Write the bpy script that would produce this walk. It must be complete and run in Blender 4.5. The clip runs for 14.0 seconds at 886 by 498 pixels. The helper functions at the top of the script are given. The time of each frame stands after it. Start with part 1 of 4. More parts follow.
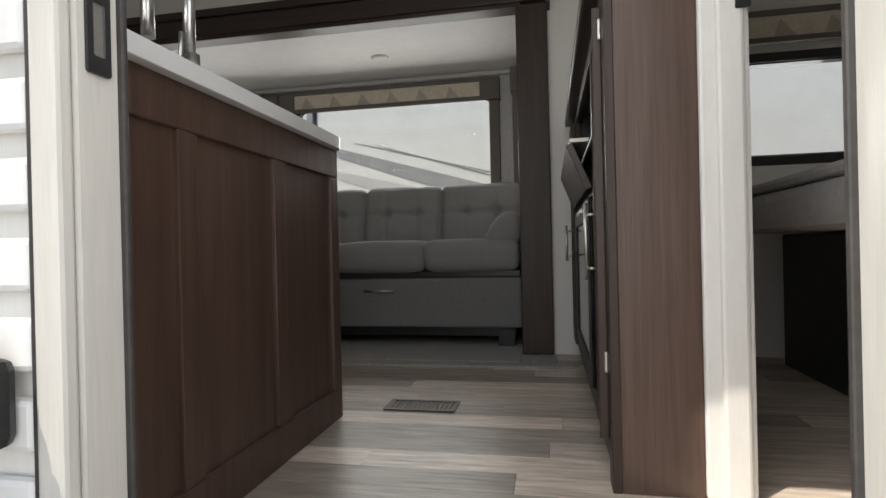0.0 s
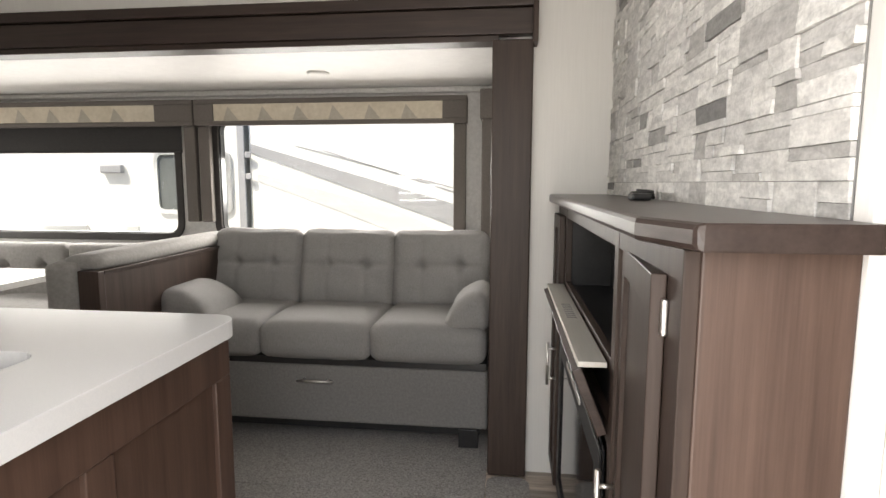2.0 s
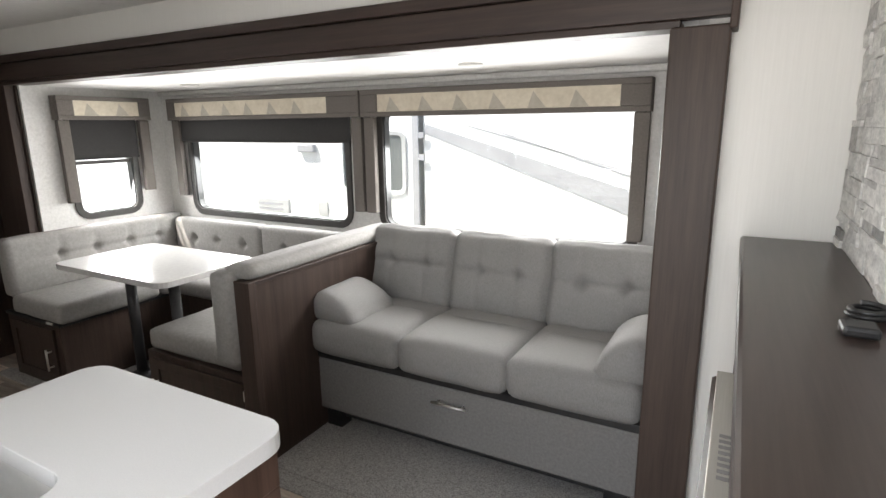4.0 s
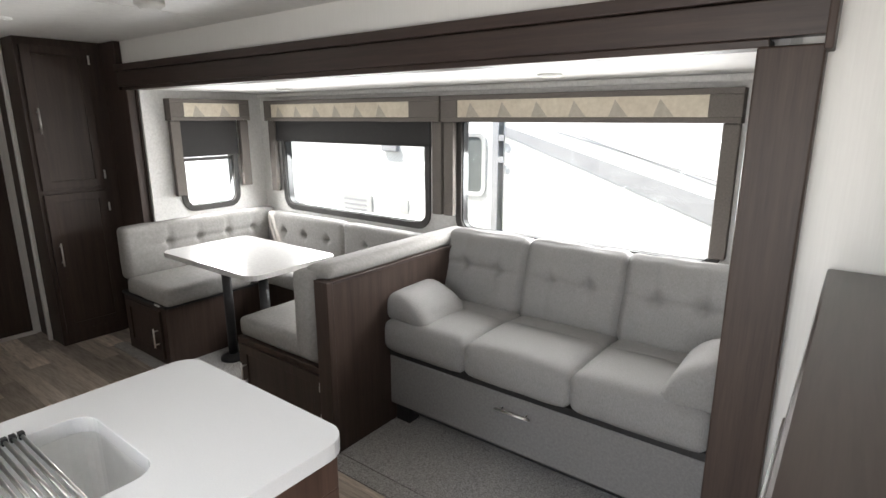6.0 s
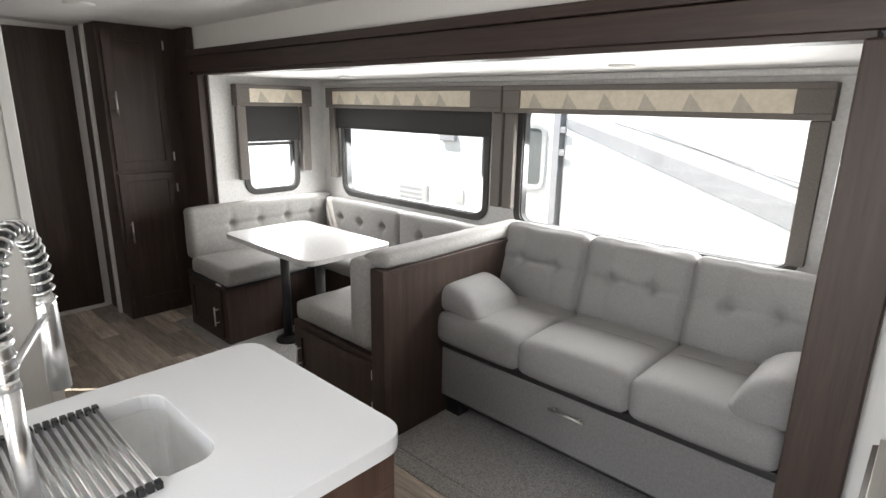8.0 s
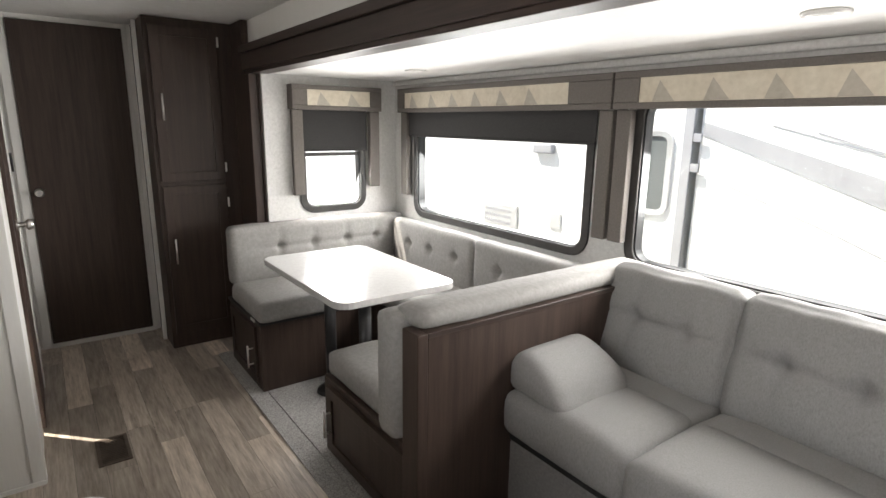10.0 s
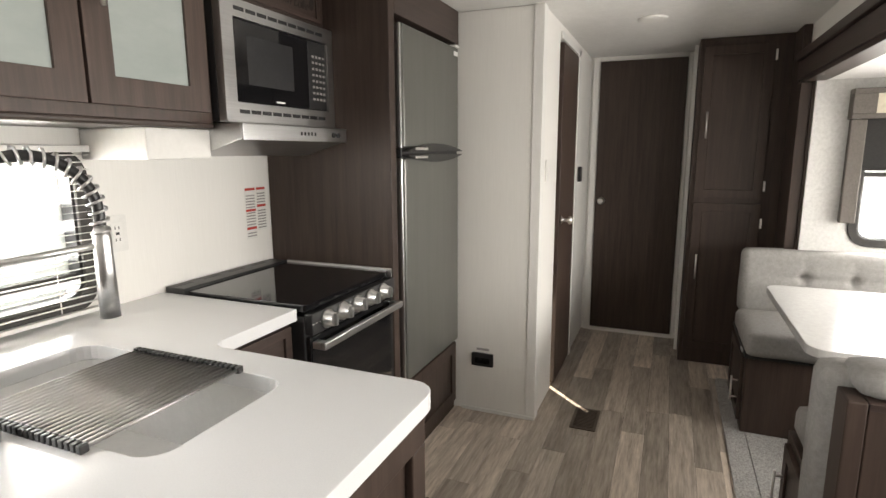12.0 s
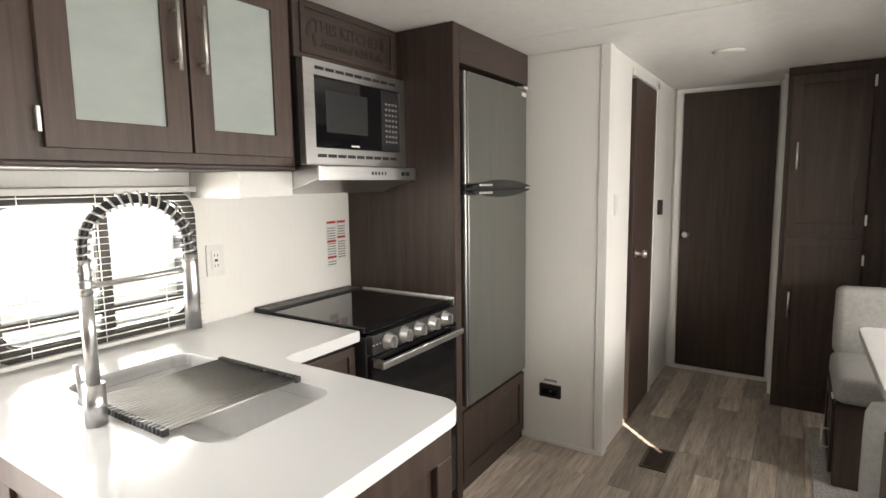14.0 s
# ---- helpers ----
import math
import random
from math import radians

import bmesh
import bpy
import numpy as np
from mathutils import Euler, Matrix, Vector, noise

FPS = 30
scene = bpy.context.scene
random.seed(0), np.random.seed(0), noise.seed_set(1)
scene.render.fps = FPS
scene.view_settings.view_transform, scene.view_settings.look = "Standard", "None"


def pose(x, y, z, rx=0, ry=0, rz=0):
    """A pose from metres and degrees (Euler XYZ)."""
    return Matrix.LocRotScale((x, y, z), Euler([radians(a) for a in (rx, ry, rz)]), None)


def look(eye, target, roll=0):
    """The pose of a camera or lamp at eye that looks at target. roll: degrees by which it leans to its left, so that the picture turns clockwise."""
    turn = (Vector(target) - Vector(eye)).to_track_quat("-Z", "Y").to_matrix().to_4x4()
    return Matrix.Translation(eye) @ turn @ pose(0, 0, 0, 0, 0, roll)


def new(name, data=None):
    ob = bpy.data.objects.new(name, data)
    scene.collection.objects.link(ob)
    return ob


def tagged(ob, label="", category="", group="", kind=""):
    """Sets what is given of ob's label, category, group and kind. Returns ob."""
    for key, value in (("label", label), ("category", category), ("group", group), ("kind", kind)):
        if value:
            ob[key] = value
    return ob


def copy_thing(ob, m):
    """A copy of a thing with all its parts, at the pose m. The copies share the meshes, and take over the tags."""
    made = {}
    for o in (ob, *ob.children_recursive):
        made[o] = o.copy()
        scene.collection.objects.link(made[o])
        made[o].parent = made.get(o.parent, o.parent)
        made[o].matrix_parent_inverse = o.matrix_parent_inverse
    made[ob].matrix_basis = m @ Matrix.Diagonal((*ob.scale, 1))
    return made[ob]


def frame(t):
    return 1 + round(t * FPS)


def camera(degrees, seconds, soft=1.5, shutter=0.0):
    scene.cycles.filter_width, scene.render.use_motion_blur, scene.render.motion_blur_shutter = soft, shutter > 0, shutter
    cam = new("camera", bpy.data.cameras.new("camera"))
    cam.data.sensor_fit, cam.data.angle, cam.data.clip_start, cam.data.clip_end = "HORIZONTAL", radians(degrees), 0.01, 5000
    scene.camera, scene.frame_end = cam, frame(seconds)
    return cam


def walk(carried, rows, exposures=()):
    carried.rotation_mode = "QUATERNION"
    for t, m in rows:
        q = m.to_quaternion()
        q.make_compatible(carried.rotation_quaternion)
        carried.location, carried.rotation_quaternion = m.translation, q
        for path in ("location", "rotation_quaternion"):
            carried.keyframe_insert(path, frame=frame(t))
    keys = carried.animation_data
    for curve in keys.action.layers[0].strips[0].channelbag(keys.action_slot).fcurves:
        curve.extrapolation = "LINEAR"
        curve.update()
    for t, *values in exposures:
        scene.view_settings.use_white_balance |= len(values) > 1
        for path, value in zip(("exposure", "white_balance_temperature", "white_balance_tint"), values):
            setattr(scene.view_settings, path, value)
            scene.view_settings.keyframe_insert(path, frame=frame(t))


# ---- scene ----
DEG = 78
cam = camera(DEG, 14.0, soft=1.5)
ROWS = [
    (0, -0.280, -0.549, 0.552, 101.08, -0.14, -1.33),
    (0.5, -0.334, -0.373, 0.760, 97.43, -0.36, -0.62),
    (1, -0.392, -0.220, 0.909, 96.16, -1.71, 0.47),
    (1.5, -0.380, -0.044, 1.023, 95.46, -4.72, 0.34),
    (2, -0.358, 0.051, 1.214, 96.72, -6.87, 0.11),
    (2.5, -0.410, 0.253, 1.290, 98.12, -9.72, -0.02),
    (3, -0.383, 0.360, 1.452, 102.67, -12.90, -0.68),
    (3.5, -0.285, 0.447, 1.484, 110.74, -13.97, -0.70),
    (4, -0.215, 0.474, 1.493, 118.42, -12.74, -0.57),
    (6.5, -0.159, 0.480, 1.582, 127.43, -13.67, -0.04),
    (7, -0.161, 0.477, 1.583, 127.43, -13.51, 0.20),
    (7.5, -0.176, 0.478, 1.582, 128.39, -13.77, 0.51),
    (8, -0.213, 0.486, 1.578, 132.55, -14.70, 1.06),
    (10.5, -0.736, 1.327, 1.424, 153.13, -10.81, 0.89),
    (11, -0.704, 1.444, 1.385, 169.92, -9.74, 1.03),
    (11.5, -0.628, 1.563, 1.389, 189.06, -10.18, 0.77),
    (12, -0.600, 1.609, 1.398, 202.52, -10.12, -0.24),
    (12.5, -0.570, 1.742, 1.412, 208.93, -8.89, -0.58),
    (13, -0.564, 1.787, 1.419, 210.95, -7.48, -0.37),
    (13.5, -0.563, 1.807, 1.422, 212.66, -6.97, -0.51),
    (14, -0.554, 1.802, 1.417, 212.87, -6.80, -0.77),
]


def turn(x, y, z, yaw, pitch, roll):
    eye = Vector((x, y, z))
    a, b = radians(yaw), radians(pitch)
    return look(eye, eye + Vector((math.cos(a) * math.cos(b), math.sin(a) * math.cos(b), math.sin(b))), roll)


walk(cam, [(r[0], turn(*r[1:])) for r in ROWS],
     exposures=[(0, -0.2, 6900, 10), (0.5, 0.8, 7100, 12), (1.5, 1.0, 7300, 12), (2.2, 1.1, 7200, 12), (3, 1.35, 6900, 11), (6.5, 1.45, 6700, 10), (8.2, 1.45, 6700, 10), (10.5, 1.45, 7000, 11), (11.5, 1.6, 7200, 11), (14, 1.6, 7300, 11)])

# world and sun
world = bpy.data.worlds.new("sky")
scene.world = world
world.use_nodes = True
wn = world.node_tree
sky = wn.nodes.new("ShaderNodeTexSky")
sky.sky_type = "NISHITA"
sky.sun_disc = False
SUN = Vector((0.38, 0.38, -0.84)).normalized()
sky.sun_elevation = math.asin(-SUN.z)
sky.sun_rotation = math.atan2(-SUN.x, -SUN.y)
wn.links.new(sky.outputs[0], wn.nodes["Background"].inputs[0])
wn.nodes["Background"].inputs[1].default_value = 0.15
sun_data = bpy.data.lights.new("sun", "SUN")
sun_data.energy, sun_data.angle, sun_data.color = 5.0, radians(0.5), (1.0, 0.95, 0.87)
sun = new("sun", sun_data)
sun.matrix_world = look((0, 0, 8), Vector((0, 0, 8)) + SUN)


def window_light(name, eye, target, sx, sy, power):
    d = bpy.data.lights.new(name, "AREA")
    d.shape, d.size, d.size_y, d.energy, d.color = "RECTANGLE", sx, sy, power, (0.97, 0.98, 1.0)
    o = new(name, d)
    o.matrix_world = look(eye, target)
    return o


# daylight in the openings
window_light("daylight", (-1.37, 3.36, 1.22), (-1.37, 1.9, 0.25), 1.4, 0.34, 16)
window_light("daylight", (-3.08, 3.36, 1.13), (-3.0, 1.9, 0.3), 1.4, 0.34, 13)
window_light("daylight", (-4.16, 2.72, 1.1), (-2.5, 2.2, 0.4), 0.4, 0.3, 6)
window_light("daylight", (-1.38, -0.07, 1.17), (-1.38, 3, 0.8), 0.55, 0.4, 8)
window_light("daylight", (-0.385, -0.12, 1.0), (-0.385, 1.6, 0.3), 0.74, 1.8, 10)
window_light("daylight", (0.75, 2.36, 1.2), (0.75, 0, 1.0), 0.5, 0.4, 2.5)

# ---- materials ----


def nodes_of(name):
    m = bpy.data.materials.new(name)
    m.use_nodes = True
    t = m.node_tree
    return m, t, t.nodes, t.links, t.nodes["Principled BSDF"]


def surface(name, c1, c2, rough=0.5, metal=0.0, scale=(20, 20, 20), fine=4.0, bump=0.1, per=0.0, detail=6, spec=0.5, coat=0.0, dist=0.002):
    """Two-scale noise between two colours, fine bump, optional variation from piece to piece."""
    m, t, N, L, b = nodes_of(name)
    co = N.new("ShaderNodeTexCoord")
    mp = N.new("ShaderNodeMapping")
    mp.inputs["Scale"].default_value = scale
    L.new(co.outputs["Object"], mp.inputs["Vector"])
    n1 = N.new("ShaderNodeTexNoise")
    n1.inputs["Scale"].default_value = 1.0
    n1.inputs["Detail"].default_value = detail
    n1.inputs["Roughness"].default_value = 0.65
    n2 = N.new("ShaderNodeTexNoise")
    n2.inputs["Scale"].default_value = fine
    n2.inputs["Detail"].default_value = 3
    if per:
        info = N.new("ShaderNodeObjectInfo")
        off = N.new("ShaderNodeVectorMath")
        off.operation = "ADD"
        sc = N.new("ShaderNodeMath")
        sc.operation = "MULTIPLY"
        sc.inputs[1].default_value = 37.0
        L.new(info.outputs["Random"], sc.inputs[0])
        L.new(mp.outputs[0], off.inputs[0])
        L.new(sc.outputs[0], off.inputs[1])
        vec = off.outputs[0]
    else:
        vec = mp.outputs[0]
    L.new(vec, n1.inputs["Vector"])
    L.new(vec, n2.inputs["Vector"])
    add = N.new("ShaderNodeMath")
    add.operation = "MULTIPLY_ADD"
    add.inputs[1].default_value = 0.35
    L.new(n2.outputs[0], add.inputs[0])
    L.new(n1.outputs[0], add.inputs[2])
    ramp = N.new("ShaderNodeMapRange")
    ramp.inputs[1].default_value, ramp.inputs[2].default_value = 0.42, 0.92
    L.new(add.outputs[0], ramp.inputs[0])
    mix = N.new("ShaderNodeMix")
    mix.data_type = "RGBA"
    mix.inputs[6].default_value = (*c1, 1)
    mix.inputs[7].default_value = (*c2, 1)
    L.new(ramp.outputs[0], mix.inputs[0])
    col = mix.outputs[2]
    if per:
        hs = N.new("ShaderNodeHueSaturation")
        vr = N.new("ShaderNodeMapRange")
        vr.inputs[3].default_value, vr.inputs[4].default_value = 1 - per, 1 + per
        L.new(info.outputs["Random"], vr.inputs[0])
        L.new(vr.outputs[0], hs.inputs["Value"])
        L.new(col, hs.inputs["Color"])
        col = hs.outputs[0]
    L.new(col, b.inputs["Base Color"])
    b.inputs["Roughness"].default_value = rough
    b.inputs["Metallic"].default_value = metal
    b.inputs["Specular IOR Level"].default_value = spec
    b.inputs["Coat Weight"].default_value = coat
    if bump:
        bp = N.new("ShaderNodeBump")
        bp.inputs["Strength"].default_value = bump
        bp.inputs["Distance"].default_value = dist
        L.new(add.outputs[0], bp.inputs["Height"])
        L.new(bp.outputs[0], b.inputs["Normal"])
    return m


DARK = ((0.025, 0.016, 0.0132), (0.062, 0.041, 0.0335))
WOOD = surface("brown_wood", (0.032, 0.0215, 0.0172), (0.068, 0.0465, 0.0375), rough=0.45, scale=(34, 34, 1.6), fine=6, bump=0.2, spec=0.3)
WOODX = surface("brown_wood_lying", *DARK, rough=0.42, scale=(2.5, 55, 55), fine=3, bump=0.25)
WOODY = surface("brown_wood_across", (0.03, 0.02, 0.017), (0.06, 0.042, 0.036), rough=0.3, scale=(55, 2.5, 55), fine=3, bump=0.15)
REDWOOD = surface("warm_brown_wood", (0.06, 0.036, 0.0275), (0.128, 0.080, 0.061), rough=0.42, scale=(60, 60, 2.0), fine=3, bump=0.25)
WARM = surface("mid_brown_wood", (0.042, 0.027, 0.021), (0.092, 0.06, 0.048), rough=0.42, scale=(55, 55, 2.5), fine=3, bump=0.25)
# lighter, redder WOOD for the peninsula side: its warm light is in the colour
LITWOOD = surface("lit_peninsula_wood", (0.048, 0.027, 0.020), (0.105, 0.062, 0.046), rough=0.4, scale=(34, 34, 1.6), fine=6, bump=0.2)
WALL = surface("white_wallboard", (0.79, 0.775, 0.74), (0.83, 0.815, 0.78), rough=0.55, scale=(160, 160, 5), fine=2, bump=0.06)
PAPER = surface("grey_wallpaper", (0.55, 0.54, 0.52), (0.72, 0.71, 0.69), rough=0.7, scale=(60, 60, 60), fine=3, bump=0.1)
CEIL = surface("white_ceiling_panel", (0.74, 0.73, 0.71), (0.82, 0.81, 0.79), rough=0.55, scale=(14, 14, 14), fine=4, bump=0.25, dist=0.004)
TRIM = surface("white_trim", (0.74, 0.73, 0.70), (0.80, 0.79, 0.76), rough=0.45, scale=(30, 30, 6), bump=0.03)
COUNTER = surface("white_solid_counter", (0.70, 0.71, 0.72), (0.76, 0.765, 0.77), rough=0.16, scale=(300, 300, 300), fine=2, bump=0.0)
TABLETOP = surface("white_laminate", (0.48, 0.475, 0.465), (0.56, 0.555, 0.54), rough=0.22, scale=(40, 40, 40), bump=0.02)
NGLASS = surface("tinted_far_glass", (0.10, 0.11, 0.11), (0.14, 0.15, 0.15), rough=0.12, bump=0.0)
SINK = surface("white_sink", (0.72, 0.72, 0.71), (0.78, 0.78, 0.77), rough=0.25, bump=0.0)
FABRIC = surface("grey_woven_fabric", (0.205, 0.199, 0.196), (0.30, 0.292, 0.287), rough=0.9, scale=(230, 230, 90), fine=4, bump=0.5, spec=0.2)
FABRIC2 = surface("grey_base_fabric", (0.16, 0.155, 0.152), (0.235, 0.228, 0.222), rough=0.9, scale=(90, 90, 90), fine=6, bump=0.4, spec=0.2)
VINYL = surface("grey_bench_fabric", (0.23, 0.222, 0.213), (0.33, 0.318, 0.306), rough=0.8, scale=(60, 60, 60), fine=5, bump=0.3, spec=0.25)
CARPET = surface("grey_carpet", (0.13, 0.124, 0.118), (0.66, 0.64, 0.615), rough=1.0, scale=(150, 150, 150), fine=3, bump=1.0, spec=0.05, dist=0.006)
PLANK = surface("grey_oak_vinyl", (0.26, 0.21, 0.168), (0.68, 0.59, 0.505), rough=0.36, scale=(4, 45, 45), fine=3, bump=0.15, per=0.45)


def ledge_stone():
    """Split stone: mostly pale, some mid and dark pieces, mottled and veined."""
    m, tr, N, L, b = nodes_of("grey_ledge_stone")
    info = N.new("ShaderNodeObjectInfo")
    tone = N.new("ShaderNodeValToRGB")
    cr = tone.color_ramp
    for pos, c in ((0.0, (0.22, 0.215, 0.21)), (0.04, (0.30, 0.295, 0.285)), (0.075, (0.52, 0.51, 0.49)), (0.2, (0.68, 0.67, 0.65)), (0.6, (0.78, 0.77, 0.74)), (1.0, (0.88, 0.87, 0.84))):
        e = cr.elements.new(pos) if pos not in (0.0, 1.0) else cr.elements[0 if pos == 0.0 else -1]
        e.color = (*c, 1)
    L.new(info.outputs["Random"], tone.inputs[0])
    geo = N.new("ShaderNodeNewGeometry")
    big = N.new("ShaderNodeTexNoise")
    big.inputs["Scale"].default_value, big.inputs["Detail"].default_value, big.inputs["Roughness"].default_value = 22.0, 8.0, 0.7
    mp = N.new("ShaderNodeMapping")
    mp.inputs["Scale"].default_value = (1, 1, 2.6)
    L.new(geo.outputs["Position"], mp.inputs["Vector"])
    L.new(mp.outputs[0], big.inputs["Vector"])
    fine = N.new("ShaderNodeTexNoise")
    fine.inputs["Scale"].default_value, fine.inputs["Detail"].default_value = 140.0, 4.0
    L.new(geo.outputs["Position"], fine.inputs["Vector"])
    k = N.new("ShaderNodeMapRange")
    k.inputs[1].default_value, k.inputs[2].default_value, k.inputs[3].default_value, k.inputs[4].default_value = 0.33, 0.62, 0.7, 1.1
    L.new(big.outputs[0], k.inputs[0])
    k2 = N.new("ShaderNodeMapRange")
    k2.inputs[1].default_value, k2.inputs[2].default_value, k2.inputs[3].default_value, k2.inputs[4].default_value = 0.3, 0.7, 0.88, 1.08
    L.new(fine.outputs[0], k2.inputs[0])
    mul = N.new("ShaderNodeMath")
    mul.operation = "MULTIPLY"
    L.new(k.outputs[0], mul.inputs[0])
    L.new(k2.outputs[0], mul.inputs[1])
    hs = N.new("ShaderNodeHueSaturation")
    L.new(tone.outputs[0], hs.inputs["Color"])
    L.new(mul.outputs[0], hs.inputs["Value"])
    L.new(hs.outputs[0], b.inputs["Base Color"])
    b.inputs["Roughness"].default_value = 0.8
    bp = N.new("ShaderNodeBump")
    bp.inputs["Strength"].default_value, bp.inputs["Distance"].default_value = 0.7, 0.006
    L.new(big.outputs[0], bp.inputs["Height"])
    L.new(bp.outputs[0], b.inputs["Normal"])
    return m


STONE = ledge_stone()
GROUT = surface("stone_bed", (0.22, 0.215, 0.21), (0.33, 0.32, 0.31), rough=0.9, bump=0.3)
STEEL = surface("brushed_steel", (0.56, 0.56, 0.555), (0.68, 0.68, 0.675), rough=0.3, metal=1.0, scale=(4, 200, 200), bump=0.04)
FRIDGE = surface("grey_fridge_skin", (0.185, 0.185, 0.172), (0.205, 0.205, 0.19), rough=0.36, metal=0.75, scale=(30, 30, 2), bump=0.03)
NICKEL = surface("satin_nickel", (0.70, 0.68, 0.65), (0.78, 0.76, 0.73), rough=0.36, metal=1.0, bump=0.0)
SATIN = surface("satin_silver_paint", (0.52, 0.50, 0.45), (0.60, 0.58, 0.53), rough=0.4, metal=0.35, scale=(200, 4, 200), bump=0.02)
ROD = surface("coated_steel_rod", (0.46, 0.45, 0.44), (0.52, 0.51, 0.50), rough=0.32, metal=1.0, bump=0.0)
BLACK = surface("black_plastic", (0.012, 0.012, 0.013), (0.022, 0.022, 0.023), rough=0.4, bump=0.05)
BLACKGLASS = surface("black_glass", (0.006, 0.006, 0.007), (0.010, 0.010, 0.011), rough=0.06, bump=0.0, spec=0.6)
RUBBER = surface("dark_seal", (0.02, 0.018, 0.016), (0.04, 0.036, 0.033), rough=0.6, bump=0.0)
SHADE = surface("charcoal_shade_cloth", (0.02, 0.019, 0.019), (0.035, 0.033, 0.032), rough=0.9, scale=(80, 80, 300), bump=0.2)
TAUPE = surface("taupe_valance_fabric", (0.105, 0.092, 0.082), (0.16, 0.142, 0.128), rough=0.85, scale=(120, 120, 120), bump=0.2)
CREAM = surface("cream_print", (0.52, 0.46, 0.36), (0.66, 0.60, 0.49), rough=0.8, scale=(12, 12, 12), bump=0.1)
CREAMDARK = surface("grey_print", (0.36, 0.325, 0.27), (0.46, 0.415, 0.35), rough=0.8, scale=(12, 12, 12), bump=0.1)
PLASTIC = surface("white_plastic", (0.72, 0.71, 0.68), (0.78, 0.77, 0.74), rough=0.35, bump=0.0)
SIDING = surface("white_aluminium_siding", (0.68, 0.68, 0.67), (0.76, 0.76, 0.75), rough=0.35, scale=(3, 3, 3), bump=0.05)
ALU = surface("mill_aluminium", (0.60, 0.60, 0.60), (0.70, 0.70, 0.70), rough=0.35, metal=0.8, scale=(80, 80, 4), bump=0.03)
CREAMPAINT = surface("cream_painted_aluminium", (0.46, 0.45, 0.42), (0.54, 0.525, 0.49), rough=0.4, scale=(60, 60, 4), bump=0.03)
PALEVINYL = surface("pale_vinyl_stripe", (0.50, 0.50, 0.51), (0.56, 0.56, 0.57), rough=0.4, scale=(3, 3, 3), bump=0.0)
GREYVINYL = surface("grey_vinyl_stripe", (0.27, 0.27, 0.285), (0.34, 0.34, 0.355), rough=0.4, scale=(3, 3, 3), bump=0.0)
GRAVEL = surface("grey_gravel", (0.13, 0.12, 0.11), (0.34, 0.32, 0.30), rough=0.95, scale=(25, 25, 25), fine=5, bump=0.8)
MATTRESS = surface("quilted_mattress", (0.45, 0.43, 0.42), (0.56, 0.54, 0.53), rough=0.9, scale=(25, 25, 25), bump=0.3)
RED = surface("red_ink", (0.45, 0.03, 0.02), (0.5, 0.05, 0.03), rough=0.6, bump=0.0)
INK = surface("grey_ink", (0.25, 0.24, 0.23), (0.32, 0.31, 0.3), rough=0.7, bump=0.0)
DARKINK = surface("dark_engraving", (0.015, 0.011, 0.009), (0.025, 0.018, 0.015), rough=0.6, bump=0.0)
FROST = surface("frosted_glass", (0.33, 0.375, 0.355), (0.40, 0.44, 0.42), rough=0.3, scale=(3, 3, 6), bump=0.0)


def clear_glass():
    m, t, N, L, b = nodes_of("window_glass")
    N.remove(b)
    tr = N.new("ShaderNodeBsdfTransparent")
    tr.inputs[0].default_value = (0.93, 0.95, 0.95, 1)
    gl = N.new("ShaderNodeBsdfGlossy")
    gl.inputs["Roughness"].default_value = 0.02
    lw = N.new("ShaderNodeLayerWeight")
    pw_ = N.new("ShaderNodeMath")
    pw_.operation = "POWER"
    pw_.inputs[1].default_value = 4.0
    L.new(lw.outputs["Facing"], pw_.inputs[0])
    fr = N.new("ShaderNodeMath")
    fr.operation = "MULTIPLY_ADD"
    fr.inputs[1].default_value, fr.inputs[2].default_value = 0.35, 0.03
    L.new(pw_.outputs[0], fr.inputs[0])
    mx = N.new("ShaderNodeMixShader")
    L.new(fr.outputs[0], mx.inputs[0])
    L.new(tr.outputs[0], mx.inputs[1])
    L.new(gl.outputs[0], mx.inputs[2])
    L.new(mx.outputs[0], N["Material Output"].inputs[0])
    return m


GLASS = clear_glass()


def thin_slat():
    m, t, N, L, b = nodes_of("white_blind_slat")
    b.inputs["Base Color"].default_value = (0.8, 0.79, 0.76, 1)
    tl = N.new("ShaderNodeBsdfTranslucent")
    tl.inputs[0].default_value = (0.8, 0.79, 0.76, 1)
    mx = N.new("ShaderNodeMixShader")
    mx.inputs[0].default_value = 0.45
    L.new(b.outputs[0], mx.inputs[1])
    L.new(tl.outputs[0], mx.inputs[2])
    L.new(mx.outputs[0], N["Material Output"].inputs[0])
    return m


SLAT = thin_slat()


def lens_glow():
    m, t, N, L, b = nodes_of("lamp_lens")
    b.inputs["Base Color"].default_value = (0.8, 0.79, 0.76, 1)
    b.inputs["Roughness"].default_value = 0.5
    return m


LENS = lens_glow()

# ---- building helpers ----


def thing(name, x, y, z, label="", category="", group="", kind=""):
    e = new(name)
    e.location = (x, y, z)
    e.empty_display_size = 0.05
    return tagged(e, label, category, group, kind)


